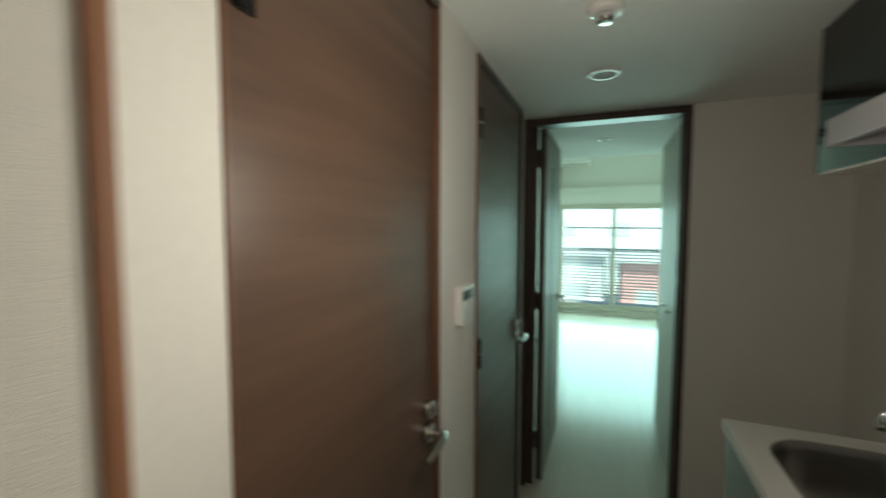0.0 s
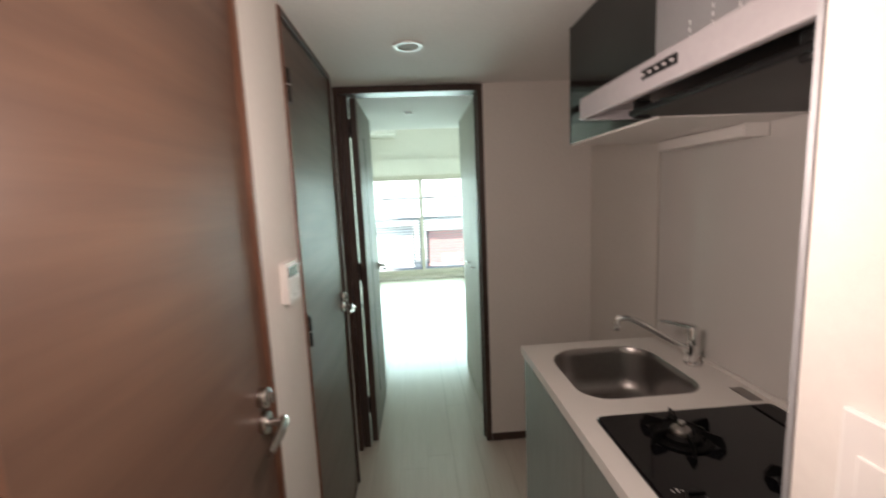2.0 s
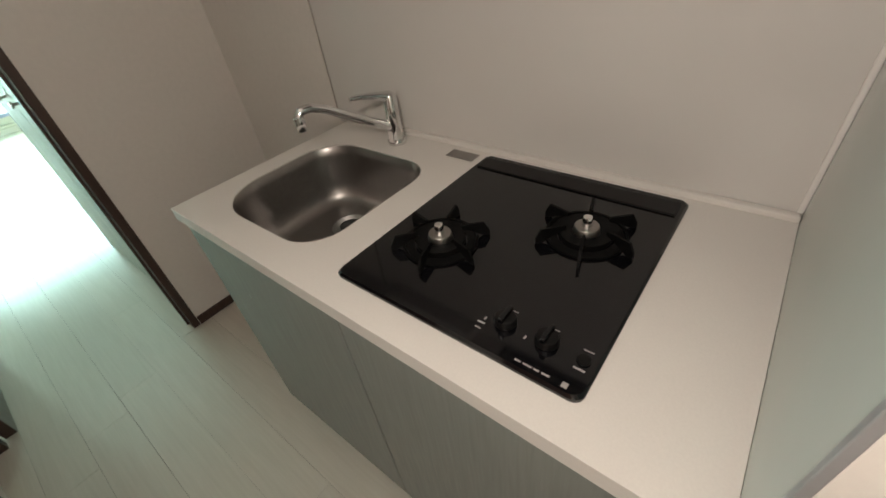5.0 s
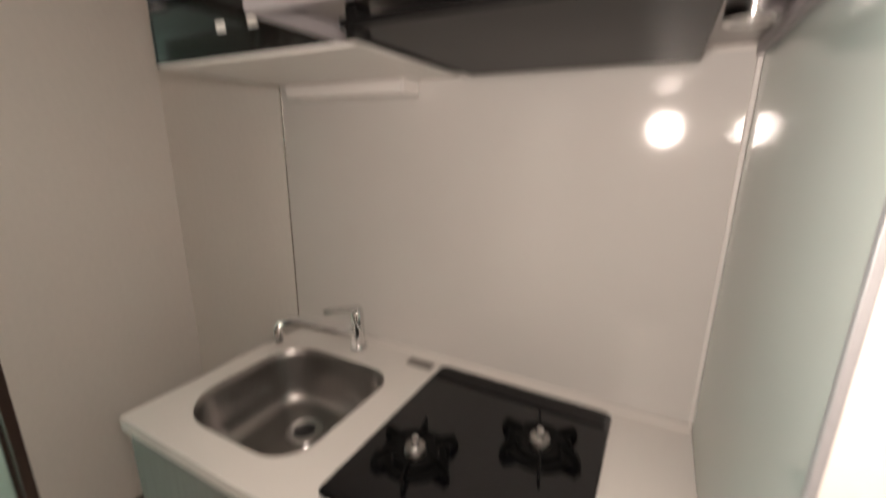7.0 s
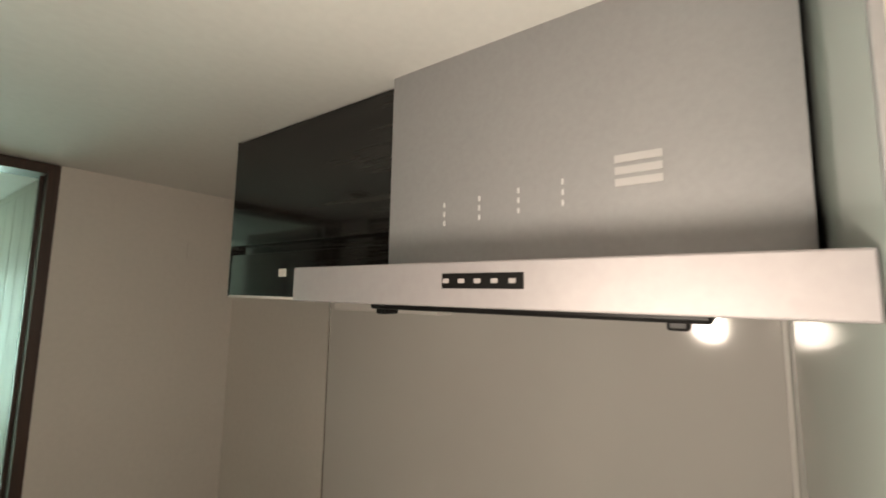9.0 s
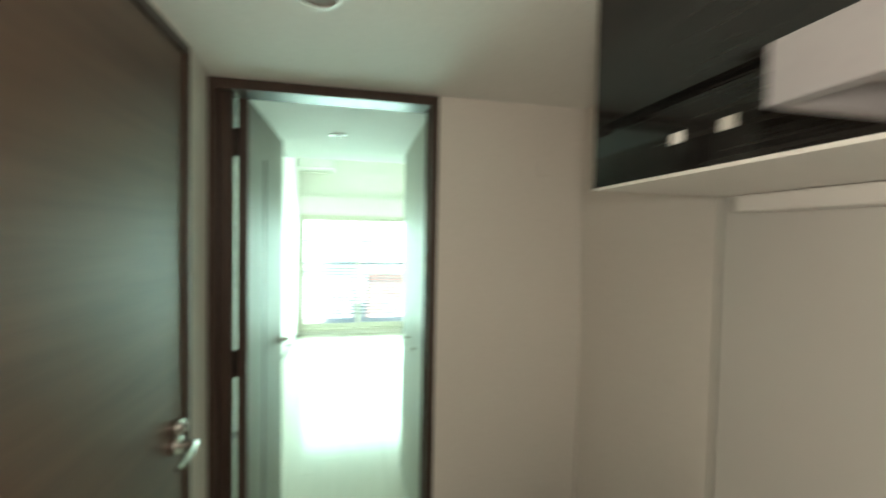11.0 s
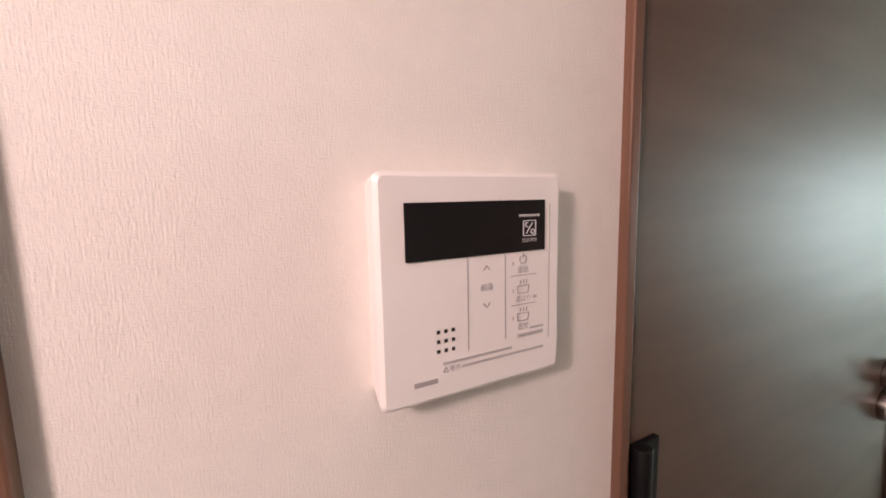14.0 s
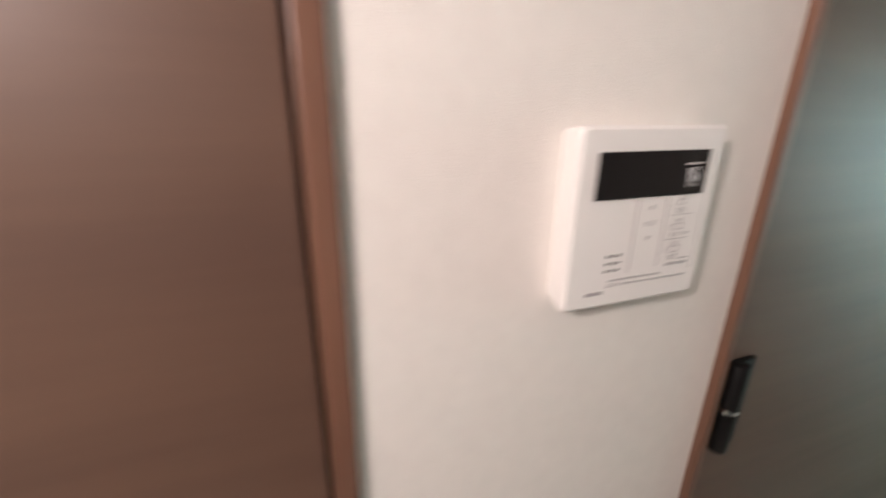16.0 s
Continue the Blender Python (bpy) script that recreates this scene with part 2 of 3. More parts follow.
def ring_disc(c, r0, r1, z0, z1, seg=36):
    """A flat ring about an upright axis."""
    cx, cy = c
    prof = [(r0, z0), (r1, z0), (r1, z1), (r0, z1)]
    bm = bmesh.new()
    vs = [[bm.verts.new((cx + r * math.cos(2 * math.pi * k / seg), cy + r * math.sin(2 * math.pi * k / seg), z)) for k in range(seg)] for r, z in prof]
    for i in range(4):
        a, b = vs[i], vs[(i + 1) % 4]
        for k in range(seg):
            bm.faces.new((a[k], a[(k + 1) % seg], b[(k + 1) % seg], b[k]))
    return bm


# ---- the large structure ----
HC = 2.063   # hall ceiling
RC = 2.95    # room ceiling
KX = 1.365   # wall behind the kitchen
CX = 0.760   # corridor side of the kitchen and closet
RX0 = -0.42  # room's other wall
FY = 4.94    # window wall
ENDY = -3.6  # entrance end


def walls():
    # wall with the two brown doors: a pier between the doors, and lintels over them
    t = -0.12
    b = box(t, -1.300, 0, 0, -0.980, HC)
    struct("wall_between_doors", b, PAPER, "white woven wallpaper wall between two brown doors", "wall")
    b = box(t, -2.146, 0, 0, -1.926, HC)
    struct("wall_beside_toilet_door", b, PAPER, "white wallpapered wall strip beside the brown door", "wall")
    b = box(t, -1.926, 2.045, 0, -1.300, HC)
    struct("wall_over_door_1", b, PAPER, "white wallpaper strip over the brown door", "wall")
    b = box(t, -0.980, 2.045, 0, -0.262, HC)
    struct("wall_over_door_2", b, PAPER, "white wallpaper strip over the second brown door", "wall")
    pts = [(t, -0.262), (0, -0.262), (-0.034, -0.001), (t, -0.001)]
    struct("wall_corner_strip", slab(pts, 0, HC), PAPER, "narrow white wallpaper strip beside the room door frame", "wall")
    # entrance stub that narrows the corridor
    b = box(t, ENDY, 0, 0.172, -2.146, HC)
    struct("wall_entrance_west", b, PAPER, "white woven wallpaper wall of the entrance", "wall")
    struct("wall_entrance_east", box(CX - 0.004, ENDY, 0, KX + 0.1, -1.893, HC, 0.002), PAPER, "white woven wallpaper wall beside the kitchen", "wall")
    struct("wall_entrance_end", box(t, ENDY - 0.1, 0, KX + 0.1, ENDY, HC), PAPER, "white wallpaper wall at the entrance end", "wall")
    struct("wall_kitchen_back", box(KX, -1.905, 0, KX + 0.1, 1.25, RC), PAPER, "white wallpaper wall behind the kitchenette", "wall")
    # partition with the room door
    struct("wall_partition", box(CX, 0, 0, KX, 0.10, HC), PAPER, "white wallpaper partition beside the room door", "wall")
    struct("wall_partition_west", box(RX0 - 0.1, 0, 0, -0.036, 0.10, HC), PAPER, "white wallpaper partition behind the open door", "wall")
    # main room
    struct("wall_room_west", box(RX0 - 0.1, 0.10, 0, RX0, FY + 0.15, RC), PAPER, "white wallpaper wall of the bright room", "wall")
    struct("wall_room_east", box(KX, 1.25, 0, KX + 0.1, FY + 0.15, RC), PAPER, "white wallpaper wall of the bright room", "wall")
    struct("wall_closet_side", box(CX + 0.03, 1.135, 0, KX, 1.20, HC), PAPER, "white wallpaper closet side wall", "wall")
    struct("wall_window_top", box(RX0, FY, 1.80, KX, FY + 0.15, RC), PAPER, "white wallpaper wall above the balcony window", "wall")
    struct("wall_window_beam", box(RX0, FY - 0.06, 1.83, KX, FY, 2.10), PAPER, "shallow wallpapered beam above the balcony window", "beam")
    struct("wall_window_sill", box(RX0, FY, 0, KX, FY + 0.15, 0.055), PAPER, "low threshold wall under the balcony window", "wall")
    struct("wall_drop", box(RX0, 1.40, HC + 0.05, KX, 1.48, RC), PAPER, "white bulkhead above the lower ceiling", "wall")
    struct("ceiling_hall", box(-0.12, ENDY, HC, KX + 0.1, 0.05, HC + 0.05), CEIL, "white wallpapered low hall ceiling", "ceiling")
    struct("ceiling_entry", box(RX0 - 0.1, 0.05, HC, KX + 0.1, 1.48, HC + 0.05), CEIL, "white wallpapered low ceiling inside the room", "ceiling")
    struct("ceiling_room", box(RX0 - 0.1, 1.40, RC, KX + 0.1, FY + 0.15, RC + 0.06), CEIL, "white high room ceiling", "ceiling")


walls()


def baseboards():
    def bb(name, x0, y0, x1, y1):
        struct(name, box(x0, y0, 0.0, x1, y1, 0.045, 0.002), WOODV, "thin dark brown wooden baseboard", "baseboard")
    bb("baseboard_partition", CX + 0.002, -0.009, KX, 0)
    bb("baseboard_pier", 0, -1.298, 0.008, -0.987)
    bb("baseboard_entrance_east", CX - 0.012, ENDY, CX - 0.004, -1.89)
    bb("baseboard_entrance_west", 0.172, ENDY, 0.180, -2.19)
    bb("baseboard_kitchen", KX - 0.008, -0.70, KX, -0.011)
    bb("baseboard_room_west", RX0, 0.12, RX0 + 0.008, FY)
    bb("baseboard_room_east", KX - 0.008, 1.21, KX, FY)


baseboards()

# timber strip with a black gasket at the entrance stub's corner
trim_e = struct("trim_entrance_corner", box(0.158, -2.146, 0, 0.176, -2.132, HC, 0.003), TIMBER, "red-brown timber corner strip with worn edge", "trim")
part("gasket", box(0.152, -2.146, 0, 0.158, -2.134, HC, 0.002), GASKET, trim_e, "black rubber gasket strip")


# ---- doors ----
def lever(parent, y, z, sgn, xf):
    """Lever handle with rose and a thumb-turn rose above, on a door face at x = xf facing +x."""
    h = part("lever_handle", rod((xf, y, z), (xf + 0.016, y, z), 0.025, bev=0.002), SATIN, parent, "satin nickel lever handle", True)
    part("neck", rod((xf + 0.006, y, z), (xf + 0.050, y, z), 0.0095), SATIN, h, "", True)
    part("grip", tube([(xf + 0.044, y - sgn * 0.012, z), (xf + 0.052, y + sgn * 0.01, z), (xf + 0.056, y + sgn * 0.05, z - 0.002), (xf + 0.056, y + sgn * 0.115, z - 0.004)], [0.010, 0.0105, 0.0095, 0.0085]), SATIN, h, "", True)
    return h


def thumb_turn(parent, y, z, xf):
    t = part("lock_rose", rod((xf, y, z), (xf + 0.020, y, z), 0.022, bev=0.002), SATIN, parent, "satin nickel lock rose", True)
    part("thumb_turn", box(xf + 0.020, y - 0.004, z - 0.013, xf + 0.032, y + 0.004, z + 0.013, 0.0025), CHROME, t)


def hinge(parent, x, y, z, r=0.0085):
    h = part("hinge", rod((x, y, z - 0.05), (x, y, z + 0.05), r, bev=0.002), BLACKM, parent, "dark bronze knuckle hinge", True)
    part("hinge_ring", rod((x, y, z - 0.002), (x, y, z + 0.002), r + 0.001), CHROME, h)
    part("hinge_leaf", box(x - 0.014, y, z - 0.05, x - 0.002, y + 0.026, z + 0.05, 0.001), BLACKM, h)


def brown_door(name, y0, y1, label, hinge_y, lev_y, zl, zk, hz):
    """Flush dark wooden door in a wall that faces +x: frame from y0 to y1."""
    d = tagged(thing(name, (0, (y0 + y1) / 2, 0), label, "door"), kind="structure")
    w = 0.015
    wl = 0.010 if name == "door_2" else 0.007
    part("frame_jamb", box(-0.12, y0, 0, 0.008 if name == "door_2" else 0.004, y0 + wl, 2.045, 0.0015), EDGE, d, "casing reddened by warm light put into its colour")
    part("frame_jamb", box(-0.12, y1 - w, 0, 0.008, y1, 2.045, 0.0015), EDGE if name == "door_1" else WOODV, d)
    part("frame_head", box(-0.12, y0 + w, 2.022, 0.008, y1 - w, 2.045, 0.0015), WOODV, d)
    leaf = part("leaf", box(-0.040, y0 + wl + 0.003, 0.008, -0.003, y1 - w - 0.003, 2.019, 0.0012), WOOD, d, "dark oak leaf with horizontal grain")
    part("stop", box(-0.115, y0 + w, 0, -0.045, y0 + w + 0.012, 2.02), WOODV, d)
    part("backing", box(-0.118, y0 + w + 0.012, 0, -0.112, y1 - w, 2.02), BLACKM, d)
    lever(d, lev_y, zl, -1, -0.003)
    thumb_turn(d, lev_y, zk, -0.003)
    for z in hz:
        hinge(d, 0.004, hinge_y, z)
    part("threshold", box(-0.12, y0 + w, 0.0, -0.002, y1 - w, 0.006), WOODV, d)
    return d


brown_door("door_1", -1.926, -1.300, "closed dark brown wooden door with a nickel lever", -1.900, -1.372, 0.985, 1.045, (0.25, 1.80))
brown_door("door_2", -0.980, -0.262, "closed dark brown wooden door with lever and thumb turn", -0.949, -0.347, 0.973, 1.022, (0.25, 1.055, 1.83))


def room_door():
    d = tagged(thing("door_3", (0.36, 0, 0), "dark frame with a grey ash door standing open into the room", "door"), kind="structure")
    x0, x1, H = -0.036, CX, 2.06
    part("frame_jamb", box(x0, -0.006, 0, x0 + 0.030, 0.106, H, 0.002), WOODV, d)
    part("rebate", box(x0 + 0.030, 0.030, 0, x0 + 0.069, 0.064, H - 0.034, 0.001), WOODV, d)
    part("frame_jamb", box(x1 - 0.030, -0.006, 0, x1, 0.106, H, 0.002), WOODV, d)
    part("frame_head", box(x0 + 0.030, -0.006, H - 0.034, x1 - 0.030, 0.106, H, 0.002), WOODV, d)
    part("stop", box(x1 - 0.040, 0.045, 0, x1 - 0.030, 0.060, H - 0.034), WOODV, d)
    # the open leaf, its edge dark, hung from the frame by three hinges
    lx0, lx1, ly0, ly1 = 0.037, 0.075, 0.075, 0.775
    leaf = part("leaf", box(lx0, ly0, 0.010, lx1, ly1, 2.020, 0.0015), ASHGREY, d, "grey ash leaf standing open")
    part("hinge_edge", box(lx0 + 0.001, ly0 - 0.003, 0.012, lx1 - 0.001, ly0 - 0.0002, 2.018), WOODV, leaf)
    part("glass_slot", box(lx1 - 0.001, 0.325, 0.20, lx1 + 0.0015, 0.362, 1.845, 0.0005), BLACKM, leaf, "narrow dark slot pane")
    part("latch_plate", box(lx0 + 0.010, ly1, 0.93, lx1 - 0.010, ly1 + 0.002, 1.06), SATIN, leaf)
    lever(d, 0.715, 0.985, -1, lx1)
    for z in (0.25, 1.06, 1.86):
        part("hinge", box(x0 + 0.066, 0.0645, z - 0.05, lx0 + 0.004, 0.074, z + 0.05, 0.002), BLACKM, d, "dark bronze hinge")


room_door()


# ---- kitchen ----
def hole_slab(x0, y0, x1, y1, hole, z0, z1):
    """A slab with a rounded hole, as one closed ring."""
    cx, cy = sum(p[0] for p in hole) / len(hole), sum(p[1] for p in hole) / len(hole)
    rim = []
    for x, y in hole:
        dx, dy = x - cx, y - cy
        f = min(((x1 if dx > 0 else x0) - cx) / (dx if abs(dx) > 1e-6 else 1e-6 * (1 if dx >= 0 else -1)), ((y1 if dy > 0 else y0) - cy) / (dy if abs(dy) > 1e-6 else 1e-6 * (1 if dy >= 0 else -1)))
        rim.append([cx + dx * f, cy + dy * f])
    for qx, qy in ((x0, y0), (x1, y0), (x1, y1), (x0, y1)):
        k = min(range(len(rim)), key=lambda i: (rim[i][0] - qx) ** 2 + (rim[i][1] - qy) ** 2)
        rim[k] = [qx, qy]
    bm = bmesh.new()
    lp = [[bm.verts.new((x, y, z)) for x, y in ring] for ring, z in ((hole, z0), (hole, z1), (rim, z1), (rim, z0))]
    n = len(hole)
    for i in range(4):
        p, q = lp[i], lp[(i + 1) % 4]
        for k in range(n):
            bm.faces.new((p[k], p[(k + 1) % n], q[(k + 1) % n], q[k]))
    return bm


def kitchen():
    yL, yR, xF = -0.717, -1.8875, 0.765
    top = 0.866
    sink_poly = rounded(0.838, -1.176, 1.222, -0.786, (0.09, 0.08, 0.11, 0.13), 8)
    # worktop with a hole for the sink
    w = tagged(thing("worktop", (1.06, -1.3, 0.83), "white artificial stone worktop over the kitchen cabinet", "counter"), kind="")
    bm = hole_slab(xF, yR, KX - 0.006, yL, sink_poly, top - 0.032, top)
    part("slab", bm, COUNTER, w)
    part("upstand", box(KX - 0.022, yR, top - 0.002, KX - 0.005, yL, top + 0.012, 0.004), COUNTER, w)
    part("drip_groove", box(xF + 0.004, yR + 0.002, 0.826, xF + 0.014, yL - 0.002, 0.834), GASKET, w)
    part("vent_slot", box(1.285, -1.245, top, 1.322, -1.165, top + 0.0025, 0.001), STEEL, w, "small brushed steel plate")
    # base cabinet
    c = thing("base_cabinet", (1.06, -1.3, 0), "grey lacquered kitchen base cabinet with flat doors", "cabinet")
    part("body", box(xF + 0.034, yR, 0.09, KX - 0.004, yL - 0.012, 0.660), WHITEP, c)
    part("toe_kick", box(xF + 0.040, yR, 0, KX - 0.004, yL - 0.02, 0.09), BLACKM, c)
    part("side_panel", box(xF + 0.034, yL - 0.011, 0.0, KX - 0.004, yL - 0.002, 0.832, 0.001), GREYDOOR, c)
    for a, b in ((yL - 0.003, -1.298), (-1.302, yR)):
        dr = part("door", box(xF + 0.012, b, 0.045, xF + 0.032, a, 0.815, 0.0018), GREYDOOR, c, "grey-green gloss door")
        part("finger_rail", box(xF + 0.016, b + 0.002, 0.816, xF + 0.032, a - 0.002, 0.824), HOODGREY, dr)
    # sink: a pressed bowl hung in the hole
    s = thing("kitchen_sink", (1.03, -0.98, 0.70), "brushed stainless steel kitchen sink set in the worktop", "sink")
    cx, cy = 1.030, -0.980

    def rg(f, z):
        return [(cx + (x - cx) * f, cy + (y - cy) * f, z) for x, y in sink_poly]
    bowl = loft([rg(1.0, top + 0.001), rg(1.004, top - 0.001), rg(0.985, top - 0.006), rg(0.965, top - 0.03), rg(0.935, top - 0.11), rg(0.90, top - 0.148), rg(0.83, top - 0.165), rg(0.72, top - 0.170), rg(0.20, top - 0.176)], cap0=False)
    part("bowl", bowl, STEEL, s, "", True)
    dx, dy, dz = 1.085, -0.955, top - 0.172
    part("drain_ring", ring_disc((dx, dy), 0.030, 0.052, dz - 0.003, dz + 0.004), CHROME, s, "chrome drain ring", True)
    part("drain_basket", rod((dx, dy, dz - 0.004), (dx, dy, dz + 0.001), 0.031, bev=0.001), FILTER, s, "dark drain basket", True)
    # tap
    f = thing("kitchen_tap", (1.290, -0.99, top), "chrome single-lever kitchen tap with a long spout", "tap")
    bx, by = 1.290, -0.990
    part("base", rod((bx, by, top), (bx, by, top + 0.012), 0.027, bev=0.003), CHROME, f, "", True)
    part("column", rod((bx, by, top + 0.010), (bx, by, top + 0.125), 0.021, 0.019, bev=0.003), CHROME, f, "", True)
    part("spout", tube([(bx - 0.005, by, top + 0.048), (bx - 0.05, by + 0.014, top + 0.075), (bx - 0.12, by + 0.034, top + 0.118), (bx - 0.175, by + 0.047, top + 0.152), (bx - 0.205, by + 0.055, top + 0.163), (bx - 0.228, by + 0.061, top + 0.162), (bx - 0.236, by + 0.063, top + 0.150)], [0.012, 0.012, 0.0115, 0.011, 0.011, 0.011, 0.011]), CHROME, f, "", True)
    part("aerator", rod((bx - 0.237, by + 0.063, top + 0.152), (bx - 0.237, by + 0.063, top + 0.118), 0.0125, 0.0115, bev=0.001), CHROME, f, "", True)
    part("lever", tube([(bx, by, top + 0.128), (bx - 0.03, by + 0.012, top + 0.139), (bx - 0.075, by + 0.03, top + 0.148), (bx - 0.098, by + 0.04, top + 0.149)], [0.016, 0.010, 0.0075, 0.006]), CHROME, f, "", True)
    part("cap", rod((bx, by, top + 0.124), (bx, by, top + 0.138), 0.0195, 0.014, bev=0.002), CHROME, f, "", True)
    part("sticker", box(bx - 0.0225, by - 0.007, top + 0.006, bx - 0.0205, by + 0.007, top + 0.040), WHITEP, f, "small white paper tag")


kitchen()


def hob():
    h = thing("gas_hob", (1.07, -1.5, 0.866), "black glass two-burner gas hob set in the worktop", "hob")
    x0, x1, y0, y1, z = 0.822, 1.322, -1.724, -1.270, 0.866
    part("glass_top", slab(rounded(x0, y0, x1, y1, 0.016), z, z + 0.009, 0.004), GLASSBLK, h, "", False)
    zt = z + 0.009
    part("exhaust_strip", box(x1 - 0.066, y0 + 0.012, zt, x1 - 0.020, y1 - 0.012, zt + 0.004, 0.0015), BLACKM, h, "matt black exhaust strip")
    for bx, by in ((0.985, -1.385), (1.130, -1.600)):
        b = part("burner", ring_disc((bx, by), 0.022, 0.046, zt, zt + 0.010), TRIVET, h, "black burner ring", True)
        part("burner_cap", rod((bx, by, zt + 0.008), (bx, by, zt + 0.022), 0.024, 0.021, bev=0.002), STEEL, b, "steel burner head", True)
        part("sensor", rod((bx, by, zt + 0.020), (bx, by, zt + 0.040), 0.009, 0.008, bev=0.002), CHROME, b, "", True)
        part("drip_ring", ring_disc((bx, by), 0.050, 0.064, zt, zt + 0.003), TRIVET, b, "", True)
        tr = part("trivet", ring_disc((bx, by), 0.066, 0.070, zt + 0.001, zt + 0.005), TRIVET, h, "black enamel pan support", True)
        for k in range(6):
            a = radians(60 * k + 15)
            c, s_ = math.cos(a), math.sin(a)
            arm = loft([[(bx + r * c - wy * s_, by + r * s_ + wy * c, zz) for wy, zz in ((-0.0022, z0), (0.0022, z0), (0.0022, z1), (-0.0022, z1))]
                        for r, z0, z1 in ((0.040, zt + 0.022, zt + 0.030), (0.056, zt + 0.016, zt + 0.030), (0.082, zt, zt + 0.029), (0.092, zt, zt + 0.010))])
            part("arm", arm, TRIVET, tr)
    for ky in (-1.585, -1.650):
        k = part("knob", rod((0.882, ky, zt), (0.882, ky, zt + 0.014), 0.017, 0.0155, bev=0.002), BLACKM, h, "black control knob", True)
        part("grip_bar", box(0.866, ky - 0.004, zt + 0.012, 0.898, ky + 0.004, zt + 0.022, 0.002), GLASSBLK, k)
        part("mark", box(0.9065, ky - 0.007, zt, 0.9080, ky + 0.007, zt + 0.0006), INK, h, "pale printed scale")
        part("mark", box(0.870, ky + 0.027, zt, 0.876, ky + 0.030, zt + 0.0006), INK, h)
    part("battery_button", rod((0.880, -1.703, zt), (0.880, -1.703, zt + 0.004), 0.009, bev=0.001), BLACKM, h, "", True)
    for y_, x_, w_, d_ in ((-1.555, 0.862, 0.012, 0.003), (-1.556, 0.852, 0.010, 0.002), (-1.703, 0.863, 0.016, 0.003), (-1.703, 0.896, 0.014, 0.002)):
        part("print", box(x_, y_ - w_ / 2, zt, x_ + d_, y_ + w_ / 2, zt + 0.0006), INK, h)
    for ya, w_ in ((-1.672, 0.011), (-1.659, 0.008), (-1.646, 0.013), (-1.632, 0.009)):
        part("print_bar", box(0.833, ya - w_ / 2, zt, 0.8355, ya + w_ / 2, zt + 0.0006), INK, h)
    part("badge", box(0.830, -1.702, zt, 0.838, -1.694, zt + 0.0006), INK, h, "small pale printed square")


hob()


def kitchen_walls():
    b = struct("panel_back", box(KX - 0.005, -1.888, 0.850, KX, -0.660, 1.660), PANEL, "glossy pale grey kitchen wall panel", "wall panel")
    part("end_strip", box(KX - 0.007, -0.664, 0.868, KX - 0.001, -0.658, 1.652), SATIN, b, "thin aluminium end strip")
    part("corner_strip", box(KX - 0.013, -1.888, 0.880, KX - 0.0055, -1.879, 1.690, 0.002), WHITEP, b, "pale corner joint strip")
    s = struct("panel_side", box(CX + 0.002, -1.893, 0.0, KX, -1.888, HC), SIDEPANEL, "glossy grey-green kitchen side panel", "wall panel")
    part("edge_strip", box(CX - 0.006, -1.893, 0.0, CX + 0.002, -1.8855, HC, 0.001), HOODGREY, s, "grey metal edge strip")


kitchen_walls()


def upper_cabinet():
    c = thing("wall_cabinet", (1.15, -1.0, 1.645), "black gloss wood wall cabinet beside the range hood", "cabinet")
    x0, y0, y1 = 0.965, -1.290, -0.725
    part("body", box(x0 + 0.020, y0, 1.655, KX - 0.001, y1, 2.0625), BLACKWOOD, c)
    part("door", box(x0, y0, 1.775, x0 + 0.018, y1, 2.058, 0.001), BLACKWOOD, c, "black streaked gloss door")
    part("lower_rail", box(x0 + 0.002, y0, 1.648, x0 + 0.018, y1, 1.752, 0.001), BLACKWOOD, c, "black gloss lower rail")
    part("underside", box(x0 + 0.002, y0, 1.642, KX - 0.001, y1 + 0.0005, 1.648), WHITEP, c, "white underside")
    part("end_panel", box(x0, y1, 1.644, KX - 0.001, y1 + 0.003, 2.062), BLACKWOOD, c, "black gloss end panel")
    for ya in (-0.968, -1.060):
        part("label", box(x0 + 0.0005, ya, 1.694, x0 + 0.002, ya + 0.026, 1.712), WHITEP, c, "small white sticker")
    l = thing("undercabinet_lamp", (1.30, -0.95, 1.60), "unlit white slim lamp under the wall cabinet", "lamp")
    part("housing", box(1.285, -1.165, 1.604, 1.358, -0.765, 1.641, 0.006), WHITEP, l)
    part("end_cap", box(1.283, -1.172, 1.603, 1.358, -1.165, 1.6415, 0.002), WHITEP, l)


upper_cabinet()


